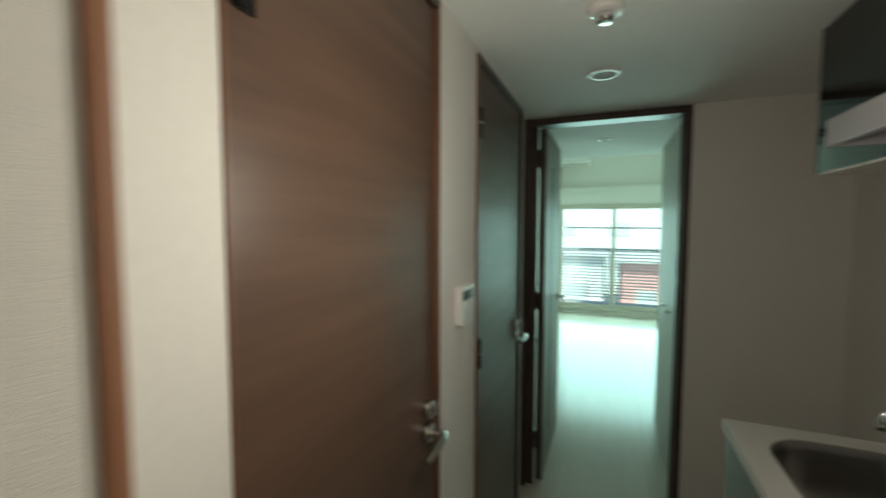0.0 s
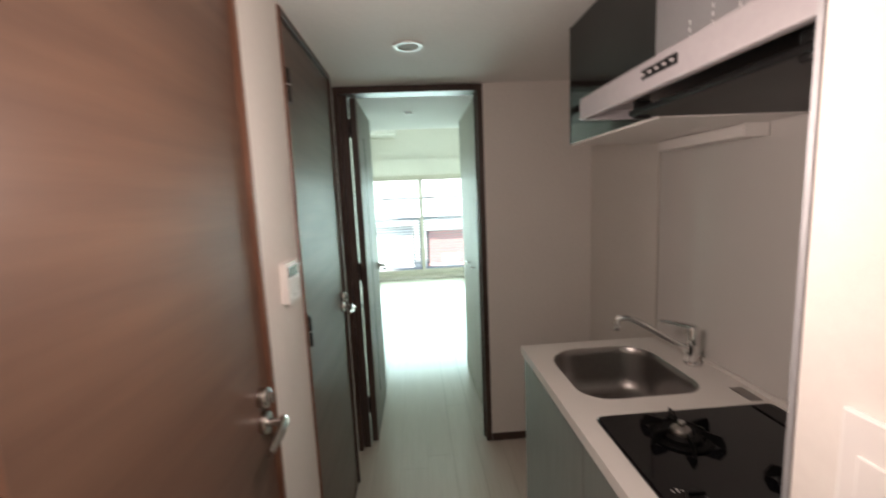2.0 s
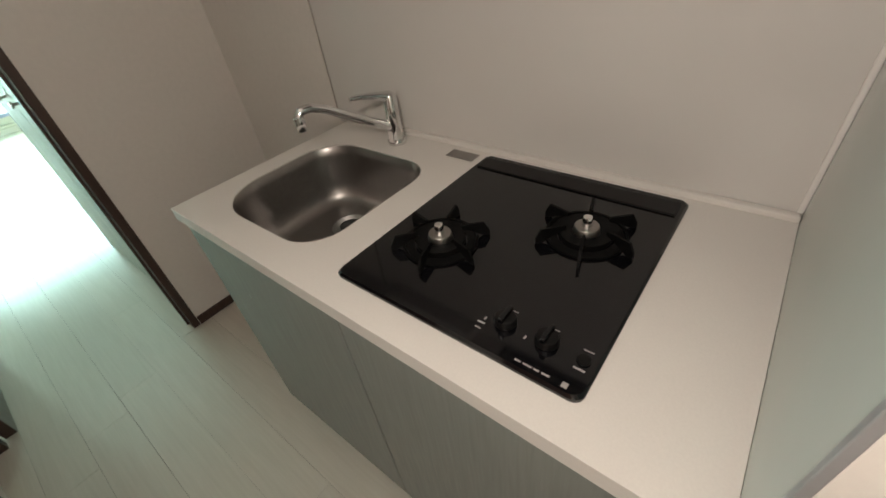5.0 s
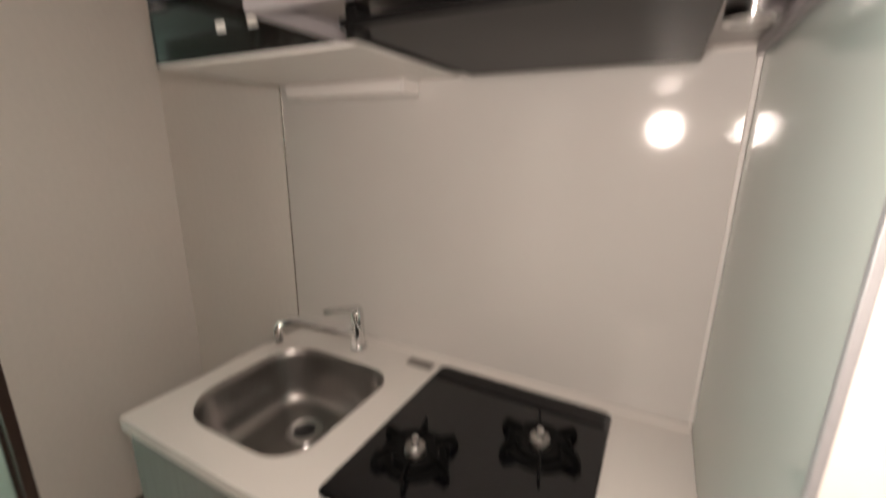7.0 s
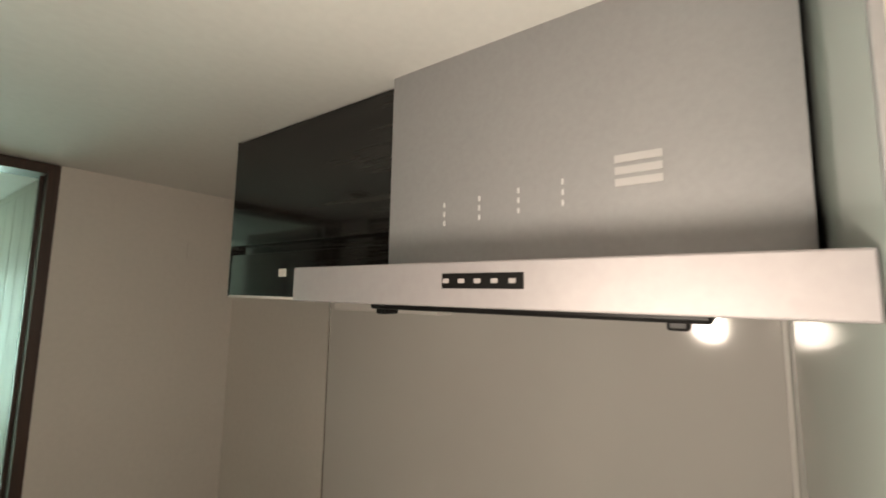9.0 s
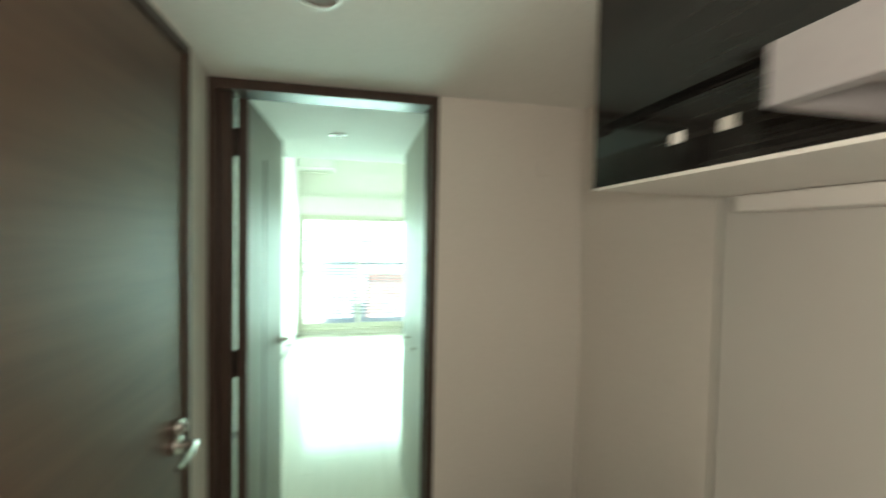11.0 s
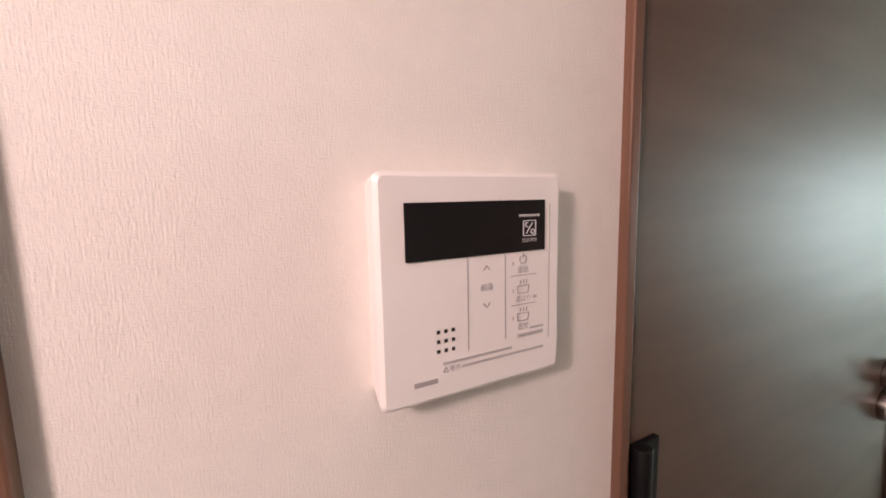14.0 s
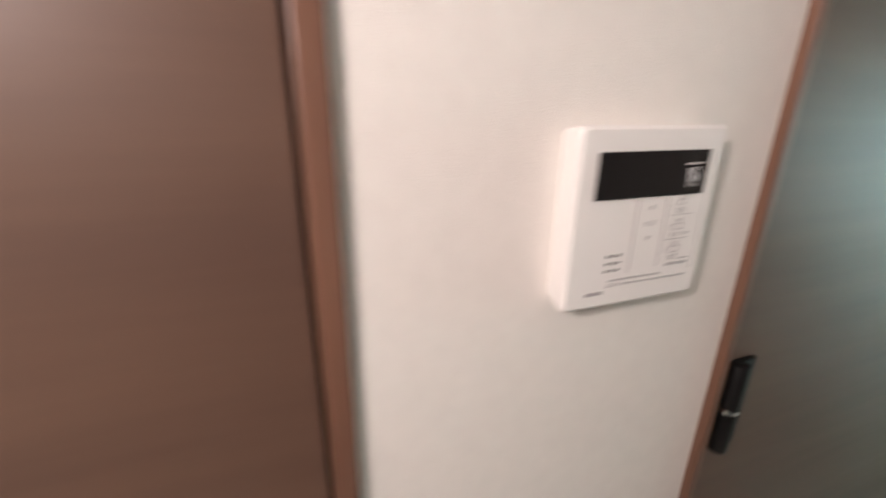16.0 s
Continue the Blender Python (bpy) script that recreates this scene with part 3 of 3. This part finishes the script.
def range_hood():
    h = thing("range_hood", (1.07, -1.57, 1.646), "slim silver range hood with touch buttons and dark filter", "range hood")
    x0, y0, y1 = 0.784, -1.886, -1.256
    # shallow tray: front rim, sides and sloped underside
    part("front_panel", box(x0, y0, 1.646, x0 + 0.016, y1, 1.697, 0.002), HOODTRAY, h, "pale metal front edge")
    part("tray_top", box(x0 + 0.014, y0, 1.688, KX - 0.006, y1, 1.697), HOODTRAY, h)
    part("tray_side", box(x0 + 0.014, y1 - 0.012, 1.646, KX - 0.02, y1, 1.690), HOODTRAY, h)
    part("tray_side", box(x0 + 0.014, y0, 1.646, KX - 0.02, y0 + 0.012, 1.690), HOODTRAY, h)
    part("underside", box(x0 + 0.014, y0 + 0.010, 1.668, KX - 0.006, y1 - 0.010, 1.676), STEEL, h, "steel inner tray")
    part("baffle", box(0.86, -1.79, 1.636, 1.30, -1.345, 1.650, 0.004), BLACKM, h, "dark baffle plate")
    for yy in (-1.36, -1.76):
        part("baffle_catch", box(0.868, yy - 0.010, 1.628, 0.900, yy + 0.010, 1.668, 0.003), BLACKM, h)
    part("lamp", rod((1.12, -1.835, 1.655), (1.12, -1.835, 1.668), 0.026, bev=0.002), WHITEP, h, "unlit round lamp lens", True)
    part("lamp_ring", ring_disc((1.12, -1.835), 0.026, 0.034, 1.652, 1.668), CHROME, h, "", True)
    b = part("cover_panel", box(0.945, -1.880, 1.704, 0.965, -1.303, 2.066, 0.0015), HOODGREY, h, "grey painted cover panel")
    part("duct_box", box(0.965, -1.878, 1.697, KX - 0.006, -1.305, 2.0625), BLACKM, h)
    c = part("control_strip", box(x0 - 0.0015, -1.634, 1.667, x0 + 0.001, -1.534, 1.684, 0.0006), BLACKM, h, "dark control strip")
    for i in range(5):
        yy = -1.540 - i * 0.0205
        part("button", box(x0 - 0.0028, yy - 0.004, 1.673, x0 - 0.001, yy + 0.004, 1.678, 0.0006), INK, c)
    # printed sticker columns and a lined label on the cover panel
    for i, (yy, n) in enumerate(((-1.424, 3), (-1.490, 3), (-1.556, 3), (-1.622, 3))):
        for k in range(n):
            z = 1.806 - 0.015 * k + 0.004 * i
            part("sticker_mark", box(0.9435, yy - 0.0015, z - 0.004, 0.9452, yy + 0.0015, z + 0.004), INKW, b)
    for k in range(3):
        part("sticker_bar", box(0.9435, -1.745, 1.832 - 0.0155 * k, 0.9452, -1.690, 1.842 - 0.0155 * k), STICK, b)


range_hood()


# ---- small things in the hall ----
def remote():
    r = thing("bath_remote", (0, -1.112, 1.25), "white bath heater remote control with a black display", "remote control")
    xf = 0.020
    y0, y1, z0, z1 = -1.1700, -1.057, 1.202, 1.317
    part("body", loft([rnd_ring(0.0, y0 + 0.003, z0 + 0.003, y1 - 0.001, z1 - 0.002, 0.004), rnd_ring(xf - 0.002, y0, z0, y1, z1, 0.004), rnd_ring(xf, y0 + 0.0022, z0 + 0.0022, y1 - 0.0022, z1 - 0.0022, 0.003)]), WHITEP, r, "", False)
    part("display", box(xf, -1.156, 1.2745, xf + 0.0012, -1.070, 1.3025, 0.0004), GLASSBLK, r, "black display glass")

    def ink(name, ya, za, yb, zb, m=INK, x=xf):
        part(name, box(x, min(ya, yb), min(za, zb), x + 0.0004, max(ya, yb), max(za, zb)), m, r)
    part("cover_line", box(xf, -1.0660, 1.222, xf + 0.0003, -1.0656, 1.300), TILEGREY, r)
    ink("line", -1.1215, 1.2250, -1.1212, 1.2735)
    ink("line", -1.0975, 1.2270, -1.0972, 1.2735)
    for z in (1.2610, 1.2445):
        ink("line", -1.0935, z, -1.0755, z + 0.0003)
    def text(body, size, yc, z, m, x=xf):
        """Printed characters on the remote's face, centred on yc with their foot at z."""
        c = bpy.data.curves.new("print", "FONT")
        c.body, c.size, c.align_x = body, size, "CENTER"
        o = new("print", c)
        bpy.context.view_layer.update()
        me = bpy.data.meshes.new_from_object(o.evaluated_get(bpy.context.evaluated_depsgraph_get()))
        bm = bmesh.new()
        bm.from_mesh(me)
        bpy.data.objects.remove(o)
        bpy.data.curves.remove(c)
        bpy.data.meshes.remove(me)
        for v in bm.verts:
            v.co = (x + 0.0003, yc + v.co.x, z + v.co.y)
        part("lettering", bm, m, r)

    # speaker dots
    for i in range(3):
        for k in range(3):
            ink("speaker_hole", -1.1400 + 0.0043 * i, 1.2270 + 0.0050 * k, -1.1382 + 0.0043 * i, 1.2288 + 0.0050 * k, GASKET)
    # chevrons
    def seg(a, b, w=0.0005, m=INK, x=xf):
        (ya, za), (yb, zb) = a, b
        d = Vector((0, yb - ya, zb - za)).normalized() * 0.5 * w
        n = Vector((0, -d.z, d.y))
        bm = loft([[(xx, ya - n.y, za - n.z), (xx, ya + n.y, za + n.z), (xx, yb + n.y, zb + n.z), (xx, yb - n.y, zb - n.z)] for xx in (x, x + 0.0004)])
        part("icon_line", bm, m, r)
    for zc, s in ((1.2675, 1), (1.2475, -1)):
        seg((-1.1115, zc - 0.0012 * s), (-1.1095, zc + 0.0012 * s))
        seg((-1.1095, zc + 0.0012 * s), (-1.1075, zc - 0.0012 * s))
    text("給湯", 0.0040, -1.1095, 1.2557, INK)
    # power icon
    for k in range(10):
        a, b = radians(-225 + 29 * k), radians(-225 + 29 * (k + 1))
        seg((-1.0850 + 0.0024 * math.cos(a), 1.2700 + 0.0024 * math.sin(a)), (-1.0850 + 0.0024 * math.cos(b), 1.2700 + 0.0024 * math.sin(b)), 0.0004)
    seg((-1.0850, 1.2706), (-1.0850, 1.2732))
    for body, size, yc, z in (("運転", 0.0040, -1.0850, 1.2627), ("湯はり", 0.0038, -1.0848, 1.2464), ("追焚", 0.0040, -1.0850, 1.2305)):
        text(body, size, yc, z, INK)
    ink("word_bar", -1.0778, 1.2473, -1.0752, 1.2488, TILEGREY)
    for zb in (1.2510, 1.2352):
        for a, b in (((-1.0890, zb + 0.0042), (-1.0885, zb)), ((-1.0885, zb), (-1.0815, zb)), ((-1.0815, zb), (-1.0808, zb + 0.0042)), ((-1.0890, zb + 0.0042), (-1.0808, zb + 0.0042))):
            seg(a, b, 0.0004)
        for k in range(3):
            seg((-1.0870 + 0.0022 * k, zb + 0.0052), (-1.0866 + 0.0022 * k, zb + 0.0075), 0.0004)
    for z in (1.2668, 1.2518, 1.2362):
        ink("lamp_mark", -1.0922, z, -1.0917, z + 0.0022, TILEGREY)
    # fine print that cannot be read, as rows of short bars that climb with the cover's lower edge
    rng = random.Random(7)
    for ya, yb, z, h_ in ((-1.1365, -1.0930, 1.2203, 0.0014), (-1.1255, -1.0700, 1.2168, 0.0014), (-1.0890, -1.0700, 1.2258, 0.0020), (-1.0800, -1.0700, 1.2296, 0.0010)):
        y = ya
        while y < yb:
            w = rng.uniform(0.0010, 0.0032)
            ink("text_bar", y, z, min(y + w, yb), z + h_, TILEGREY)
            y += w + 0.0004
    text("警告", 0.0034, -1.1295, 1.2163, INK)
    for a, b in (((-1.1365, 1.2165), (-1.1337, 1.2165)), ((-1.1337, 1.2165), (-1.1351, 1.2190)), ((-1.1351, 1.2190), (-1.1365, 1.2165))):
        seg(a, b, 0.0004)
    # maker's mark, as a plain grey bar
    ink("maker_bar", -1.1530, 1.2118, -1.1400, 1.2142)
    # the button on the display: a white square with a sign for degrees and clock
    xd = xf + 0.0012
    for a, b in (((-1.0858, 1.2830), (-1.0772, 1.2830)), ((-1.0772, 1.2830), (-1.0772, 1.2912)), ((-1.0772, 1.2912), (-1.0858, 1.2912)), ((-1.0858, 1.2912), (-1.0858, 1.2830))):
        seg(a, b, 0.0004, INKW, xd)
    seg((-1.0838, 1.2842), (-1.0796, 1.2900), 0.0004, INKW, xd)
    for k in range(8):
        a, b = radians(45 * k), radians(45 * k + 45)
        seg((-1.0793 + 0.0013 * math.cos(a), 1.2852 + 0.0013 * math.sin(a)), (-1.0793 + 0.0013 * math.cos(b), 1.2852 + 0.0013 * math.sin(b)), 0.0004, INKW, xd)
    for k in range(6):
        a, b = radians(50 + 43 * k), radians(50 + 43 * (k + 1))
        seg((-1.0832 + 0.0012 * math.cos(a), 1.2890 + 0.0013 * math.sin(a)), (-1.0832 + 0.0012 * math.cos(b), 1.2890 + 0.0013 * math.sin(b)), 0.0004, INKW, xd)
    for k in range(6):
        ink("print", -1.0888 + 0.0025 * k, 1.2935, -1.0870 + 0.0025 * k, 1.2948, TILEGREY, xd)
    text("温度/時計", 0.0026, -1.0815, 1.2797, TILEGREY, xd)


def rnd_ring(x, y0, z0, y1, z1, r):
    return [(x, a, b) for a, b in rounded(y0, z0, y1, z1, r, 4)]


remote()


def ceiling_bits():
    for c, k, lab in (((0.374, -0.575), 1.0, "unlit recessed downlight in the hall ceiling"), ((0.358, 0.72), 0.72, "small unlit recessed downlight in the room ceiling")):
        d = thing("downlight", (c[0], c[1], HC), lab, "downlight", "ceiling downlights")
        part("trim_ring", ring_disc(c, 0.043 * k, 0.056 * k, HC - 0.006, HC), WHITEP, d, "white trim ring", True)
        part("lens", rod((c[0], c[1], HC - 0.0035), (c[0], c[1], HC - 0.0005), 0.0435 * k), BROWNLENS, d, "brownish unlit lens")
    s = thing("smoke_detector", (0.383, -1.085, HC), "small white ceiling detector with a clear tip", "detector")
    part("base", rod((0.383, -1.085, HC - 0.016), (0.383, -1.085, HC), 0.044, 0.048, bev=0.003), WHITEP, s, "", True)
    part("tip", rod((0.383, -1.085, HC - 0.040), (0.383, -1.085, HC - 0.016), 0.020, 0.026, bev=0.004), CHROME, s, "clear shiny tip", True)
    w = thing("wall_switch", (CX, -1.98, 1.22), "white wall switch plate beside the kitchen", "switch")
    part("plate", box(CX - 0.012, -2.018, 1.157, CX - 0.004, -1.944, 1.277, 0.003), WHITEP, w)
    part("rocker", box(CX - 0.015, -2.000, 1.195, CX - 0.011, -1.962, 1.240, 0.002), WHITEP, w)
    p = thing("blank_plate", (1.19, 0, 1.82), "pale blank wall plate near the ceiling", "wall plate")
    part("plate", box(1.165, -0.005, 1.785, 1.215, 0, 1.855, 0.002), PAPER, p)


ceiling_bits()


# ---- the bright room ----
def closet():
    c = thing("closet", (1.06, 0.63, 0), "pale ash folding-door closet inside the room", "closet")
    part("body", box(CX + 0.030, 0.104, 0.0, KX - 0.003, 1.134, HC - 0.001), CLOSET, c)
    n, y0, y1 = 3, 0.130, 1.132
    w = (y1 - y0) / n
    for i in range(n):
        d = part("door", box(CX, y0 + i * w + 0.002, 0.012, CX + 0.022, y0 + (i + 1) * w - 0.002, 2.030, 0.002), CLOSET, c, "pale ash door leaf")
        part("groove", box(CX - 0.0008, y0 + i * w + w * 0.5 - 0.0015, 0.014, CX + 0.001, y0 + i * w + w * 0.5 + 0.0015, 2.028), JOINT, d)
    for y in (0.735, 0.500):
        k = part("knob", rod((CX, y, 0.968), (CX - 0.022, y, 0.968), 0.006), SATIN, c, "small nickel knob", True)
        part("knob_head", rod((CX - 0.018, y, 0.968), (CX - 0.028, y, 0.968), 0.013, bev=0.003), SATIN, k, "", True)
    part("head_rail", box(CX + 0.002, 0.108, 2.032, CX + 0.028, 1.134, HC - 0.001), CLOSET, c)
    part("end_edge", box(CX - 0.001, 1.133, 0, CX + 0.030, 1.150, HC - 0.001), WOODV, c, "dark closet edge strip")


closet()


def window():
    w = tagged(thing("window_1", (0.47, FY, 0.06), "wide two-pane sliding balcony window with pale sash", "window"), kind="structure")
    x0, x1, z0, z1 = -0.385, 1.325, 0.06, 1.79
    ya, yb = FY + 0.03, FY + 0.11
    part("window_frame", box(x0 - 0.03, FY - 0.012, z0, x0, FY + 0.14, z1 + 0.03, 0.003), SASH, w)
    part("window_frame", box(x1, FY - 0.012, z0, x1 + 0.03, FY + 0.14, z1 + 0.03, 0.003), SASH, w)
    part("window_frame", box(x0, FY - 0.012, z1, x1, FY + 0.14, z1 + 0.03, 0.003), SASH, w)
    part("window_sill", box(x0, FY - 0.02, z0 - 0.005, x1, FY + 0.14, z0 + 0.025, 0.003), SASH, w)
    mid = 0.475
    for a, b, y in ((x0, mid + 0.03, ya), (mid - 0.03, x1, ya + 0.035)):
        s = part("sash", box(a, y, z0 + 0.025, a + 0.055, y + 0.03, z1, 0.003), SASH, w, "pale sash stile")
        part("stile", box(b - 0.055, y, z0 + 0.025, b, y + 0.03, z1, 0.003), SASH, s)
        part("top_rail", box(a + 0.055, y, z1 - 0.05, b - 0.055, y + 0.03, z1, 0.003), SASH, s)
        part("bottom_rail", box(a + 0.055, y, z0 + 0.025, b - 0.055, y + 0.03, z0 + 0.095, 0.003), SASH, s)
        p = part("pane", box(a + 0.05, y + 0.012, z0 + 0.09, b - 0.05, y + 0.018, z1 - 0.045), GLASS, s, "clear glass pane")
        p.visible_shadow = False
    part("wall_fill", box(x1 + 0.03, FY, 0.055, KX, FY + 0.15, 1.80), PAPER, w)
    part("wall_fill", box(RX0, FY, 0.055, x0 - 0.03, FY + 0.15, 1.80), PAPER, w)


window()


def aircon():
    a = thing("air_conditioner", (-0.2, FY, 2.43), "white wall air conditioner above the balcony window", "air conditioner")
    x0, x1, z0, z1, d = -0.40, 0.10, 2.44, 2.74, 0.22
    prof = [(FY, z0 + 0.02), (FY - d * 0.75, z0), (FY - d, z0 + 0.06), (FY - d, z1 - 0.04), (FY - d + 0.04, z1), (FY, z1)]
    part("body", loft([[(x, y, z) for y, z in prof] for x in (x0, x1)]), WHITEP, a)
    part("flap", box(x0 + 0.03, FY - d * 0.92, z0 - 0.006, x1 - 0.03, FY - d * 0.45, z0 + 0.006, 0.002), SASH, a, "grey-beige outlet flap")
    part("seam", box(x0 + 0.01, FY - d - 0.001, z0 + 0.07, x1 - 0.01, FY - d, z0 + 0.074), JOINT, a)


aircon()


# ---- outside ----
def outside():
    struct("balcony_floor", box(-1.6, FY + 0.15, -0.12, 2.6, 6.15, 0.0), CONC, "grey concrete balcony floor", "balcony")
    r = thing("balcony_railing", (0.5, 6.0, 0), "dark slatted metal balcony railing", "railing")
    part("top_rail", box(-1.6, 5.97, 1.00, 2.6, 6.03, 1.04, 0.004), RAILM, r)
    for x in (-1.55, -0.55, 0.45, 1.45, 2.55):
        part("post", box(x - 0.02, 6.012, 0, x + 0.02, 6.05, 1.0, 0.002), RAILM, r)
    n = 16
    me = None
    for i in range(n):
        z = 0.10 + i * 0.058
        if me is None:
            s = part("slat", box(-1.6, 5.985, z, 2.6, 6.010, z + 0.022), RAILM, r)
            me = s.data
            z_first = z
        else:
            s = new("slat", me)
            s.parent = r
            s.location = (0, 0, z - z_first)
            ORIGIN[s.name] = ORIGIN[r.name]
    struct("ground", box(-400, 6.3, -3.3, 400, 700, -3.2), EARTH, "grey street ground, paled for daylight glare, below the balcony", "ground")
    rl = thing("laundry_pole", (0.5, 5.5, 1.42), "thin metal laundry pole over the balcony", "pole")
    part("pole", rod((-1.5, 5.60, 1.425), (2.5, 5.60, 1.425), 0.014), SATIN, rl, "", True)
    part("bracket", box(-1.52, 5.59, 0, -1.47, 5.62, 1.44, 0.003), RAILM, rl)
    part("bracket", box(2.47, 5.59, 0, 2.52, 5.62, 1.44, 0.003), RAILM, rl)
    # neighbouring houses
    def house(x0, x1, y0, y1, z1, wallm, cols, rows, label):
        h = thing("house", ((x0 + x1) / 2, (y0 + y1) / 2, -3.2), label, "house", "houses across the street")
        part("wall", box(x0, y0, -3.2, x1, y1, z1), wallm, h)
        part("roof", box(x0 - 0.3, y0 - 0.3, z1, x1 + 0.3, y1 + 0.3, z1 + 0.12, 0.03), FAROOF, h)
        for i in range(cols):
            for k in range(rows):
                xa = x0 + (i + 0.3) * (x1 - x0) / cols
                za = -2.2 + k * 2.7
                wd = part("window", box(xa, y0 - 0.06, za, xa + 0.45 * (x1 - x0) / cols, y0, za + 1.2, 0.01), SASH, h)
                part("pane", box(xa + 0.08, y0 - 0.08, za + 0.08, xa + 0.45 * (x1 - x0) / cols - 0.08, y0 - 0.055, za + 1.12), PALEWIN, wd)
    house(-9, 0.2, 16, 24, 0.15, FACADE, 4, 1, "glare-paled house with a flat roof across the street")
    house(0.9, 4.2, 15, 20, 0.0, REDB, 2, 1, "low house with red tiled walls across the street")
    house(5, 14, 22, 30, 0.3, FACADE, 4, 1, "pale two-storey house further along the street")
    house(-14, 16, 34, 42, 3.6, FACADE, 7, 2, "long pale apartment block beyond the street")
    t = thing("tree", (4.4, 13.5, -3.2), "green leafy tree beside the street", "tree")
    part("trunk", tube([(4.4, 13.5, -3.2), (4.45, 13.5, -1.5), (4.35, 13.55, 0.3), (4.4, 13.5, 1.6)], [0.16, 0.12, 0.09, 0.04]), BARK, t, "", True)
    rng = random.Random(4)
    for k in range(4):
        a = k * 1.7
        part("limb", tube([(4.38, 13.52, 0.2 + 0.3 * k), (4.38 + 0.5 * math.cos(a), 13.5 + 0.5 * math.sin(a), 0.8 + 0.3 * k), (4.38 + 0.9 * math.cos(a), 13.5 + 0.9 * math.sin(a), 1.3 + 0.3 * k)], [0.05, 0.035, 0.012], 8), BARK, t)
    bm = bmesh.new()
    for i in range(2600):
        a, u, rr = rng.uniform(0, 6.283), rng.uniform(-1, 1), 1.15 * rng.random() ** 0.4
        q = math.sqrt(1 - u * u)
        c = Vector((4.4 + rr * q * math.cos(a) * (1 + 0.25 * math.sin(3 * a)), 13.5 + rr * q * math.sin(a), 1.5 + rr * u * 1.1))
        d1 = Vector((rng.uniform(-1, 1), rng.uniform(-1, 1), rng.uniform(-1, 1))).normalized()
        d2 = d1.orthogonal().normalized()
        s = rng.uniform(0.05, 0.10)
        bm.faces.new([bm.verts.new(c + v) for v in (d1 * s, d2 * s * 0.5, d1 * -s, d2 * s * -0.5)])
    me2 = bpy.data.meshes.new("crown")
    bmesh.ops.translate(bm, verts=bm.verts, vec=-Vector((4.4, 13.5, -3.2)))
    bm.to_mesh(me2)
    bm.free()
    me2.materials.append(LEAF)
    cr = new("crown", me2)
    cr.parent = t


outside()


# ---- floor boards, last ----
def floors():
    f = struct("floor", box(RX0 - 0.1, ENDY, -0.08, KX + 0.1, FY + 0.15, -0.006), JOINT, "pale wood-grain floor boards throughout hall and room", "floor")
    rng = random.Random(2)
    bw, bl = 0.148, 1.50
    shared = {}
    x = RX0 - 0.1
    while x < KX + 0.09:
        x2 = min(x + bw, KX + 0.1)
        y = ENDY - rng.uniform(0, bl)
        while y < FY:
            ya, yb = max(y, ENDY), min(y + bl, FY + 0.05)
            if yb - ya > 0.03:
                key = (round(x2 - x, 3), round(yb - ya, 3))
                if key not in shared:
                    bm = box(0, 0, -0.006, key[0] - 0.0007, key[1] - 0.0007, 0, 0.0005, seg=1)
                    me = bpy.data.meshes.new("board")
                    bm.to_mesh(me)
                    bm.free()
                    me.materials.append(BOARD)
                    shared[key] = me
                o = new("board", shared[key])
                o.parent = f
                o.location = (x, ya, 0)
            y += bl
        x += bw


floors()
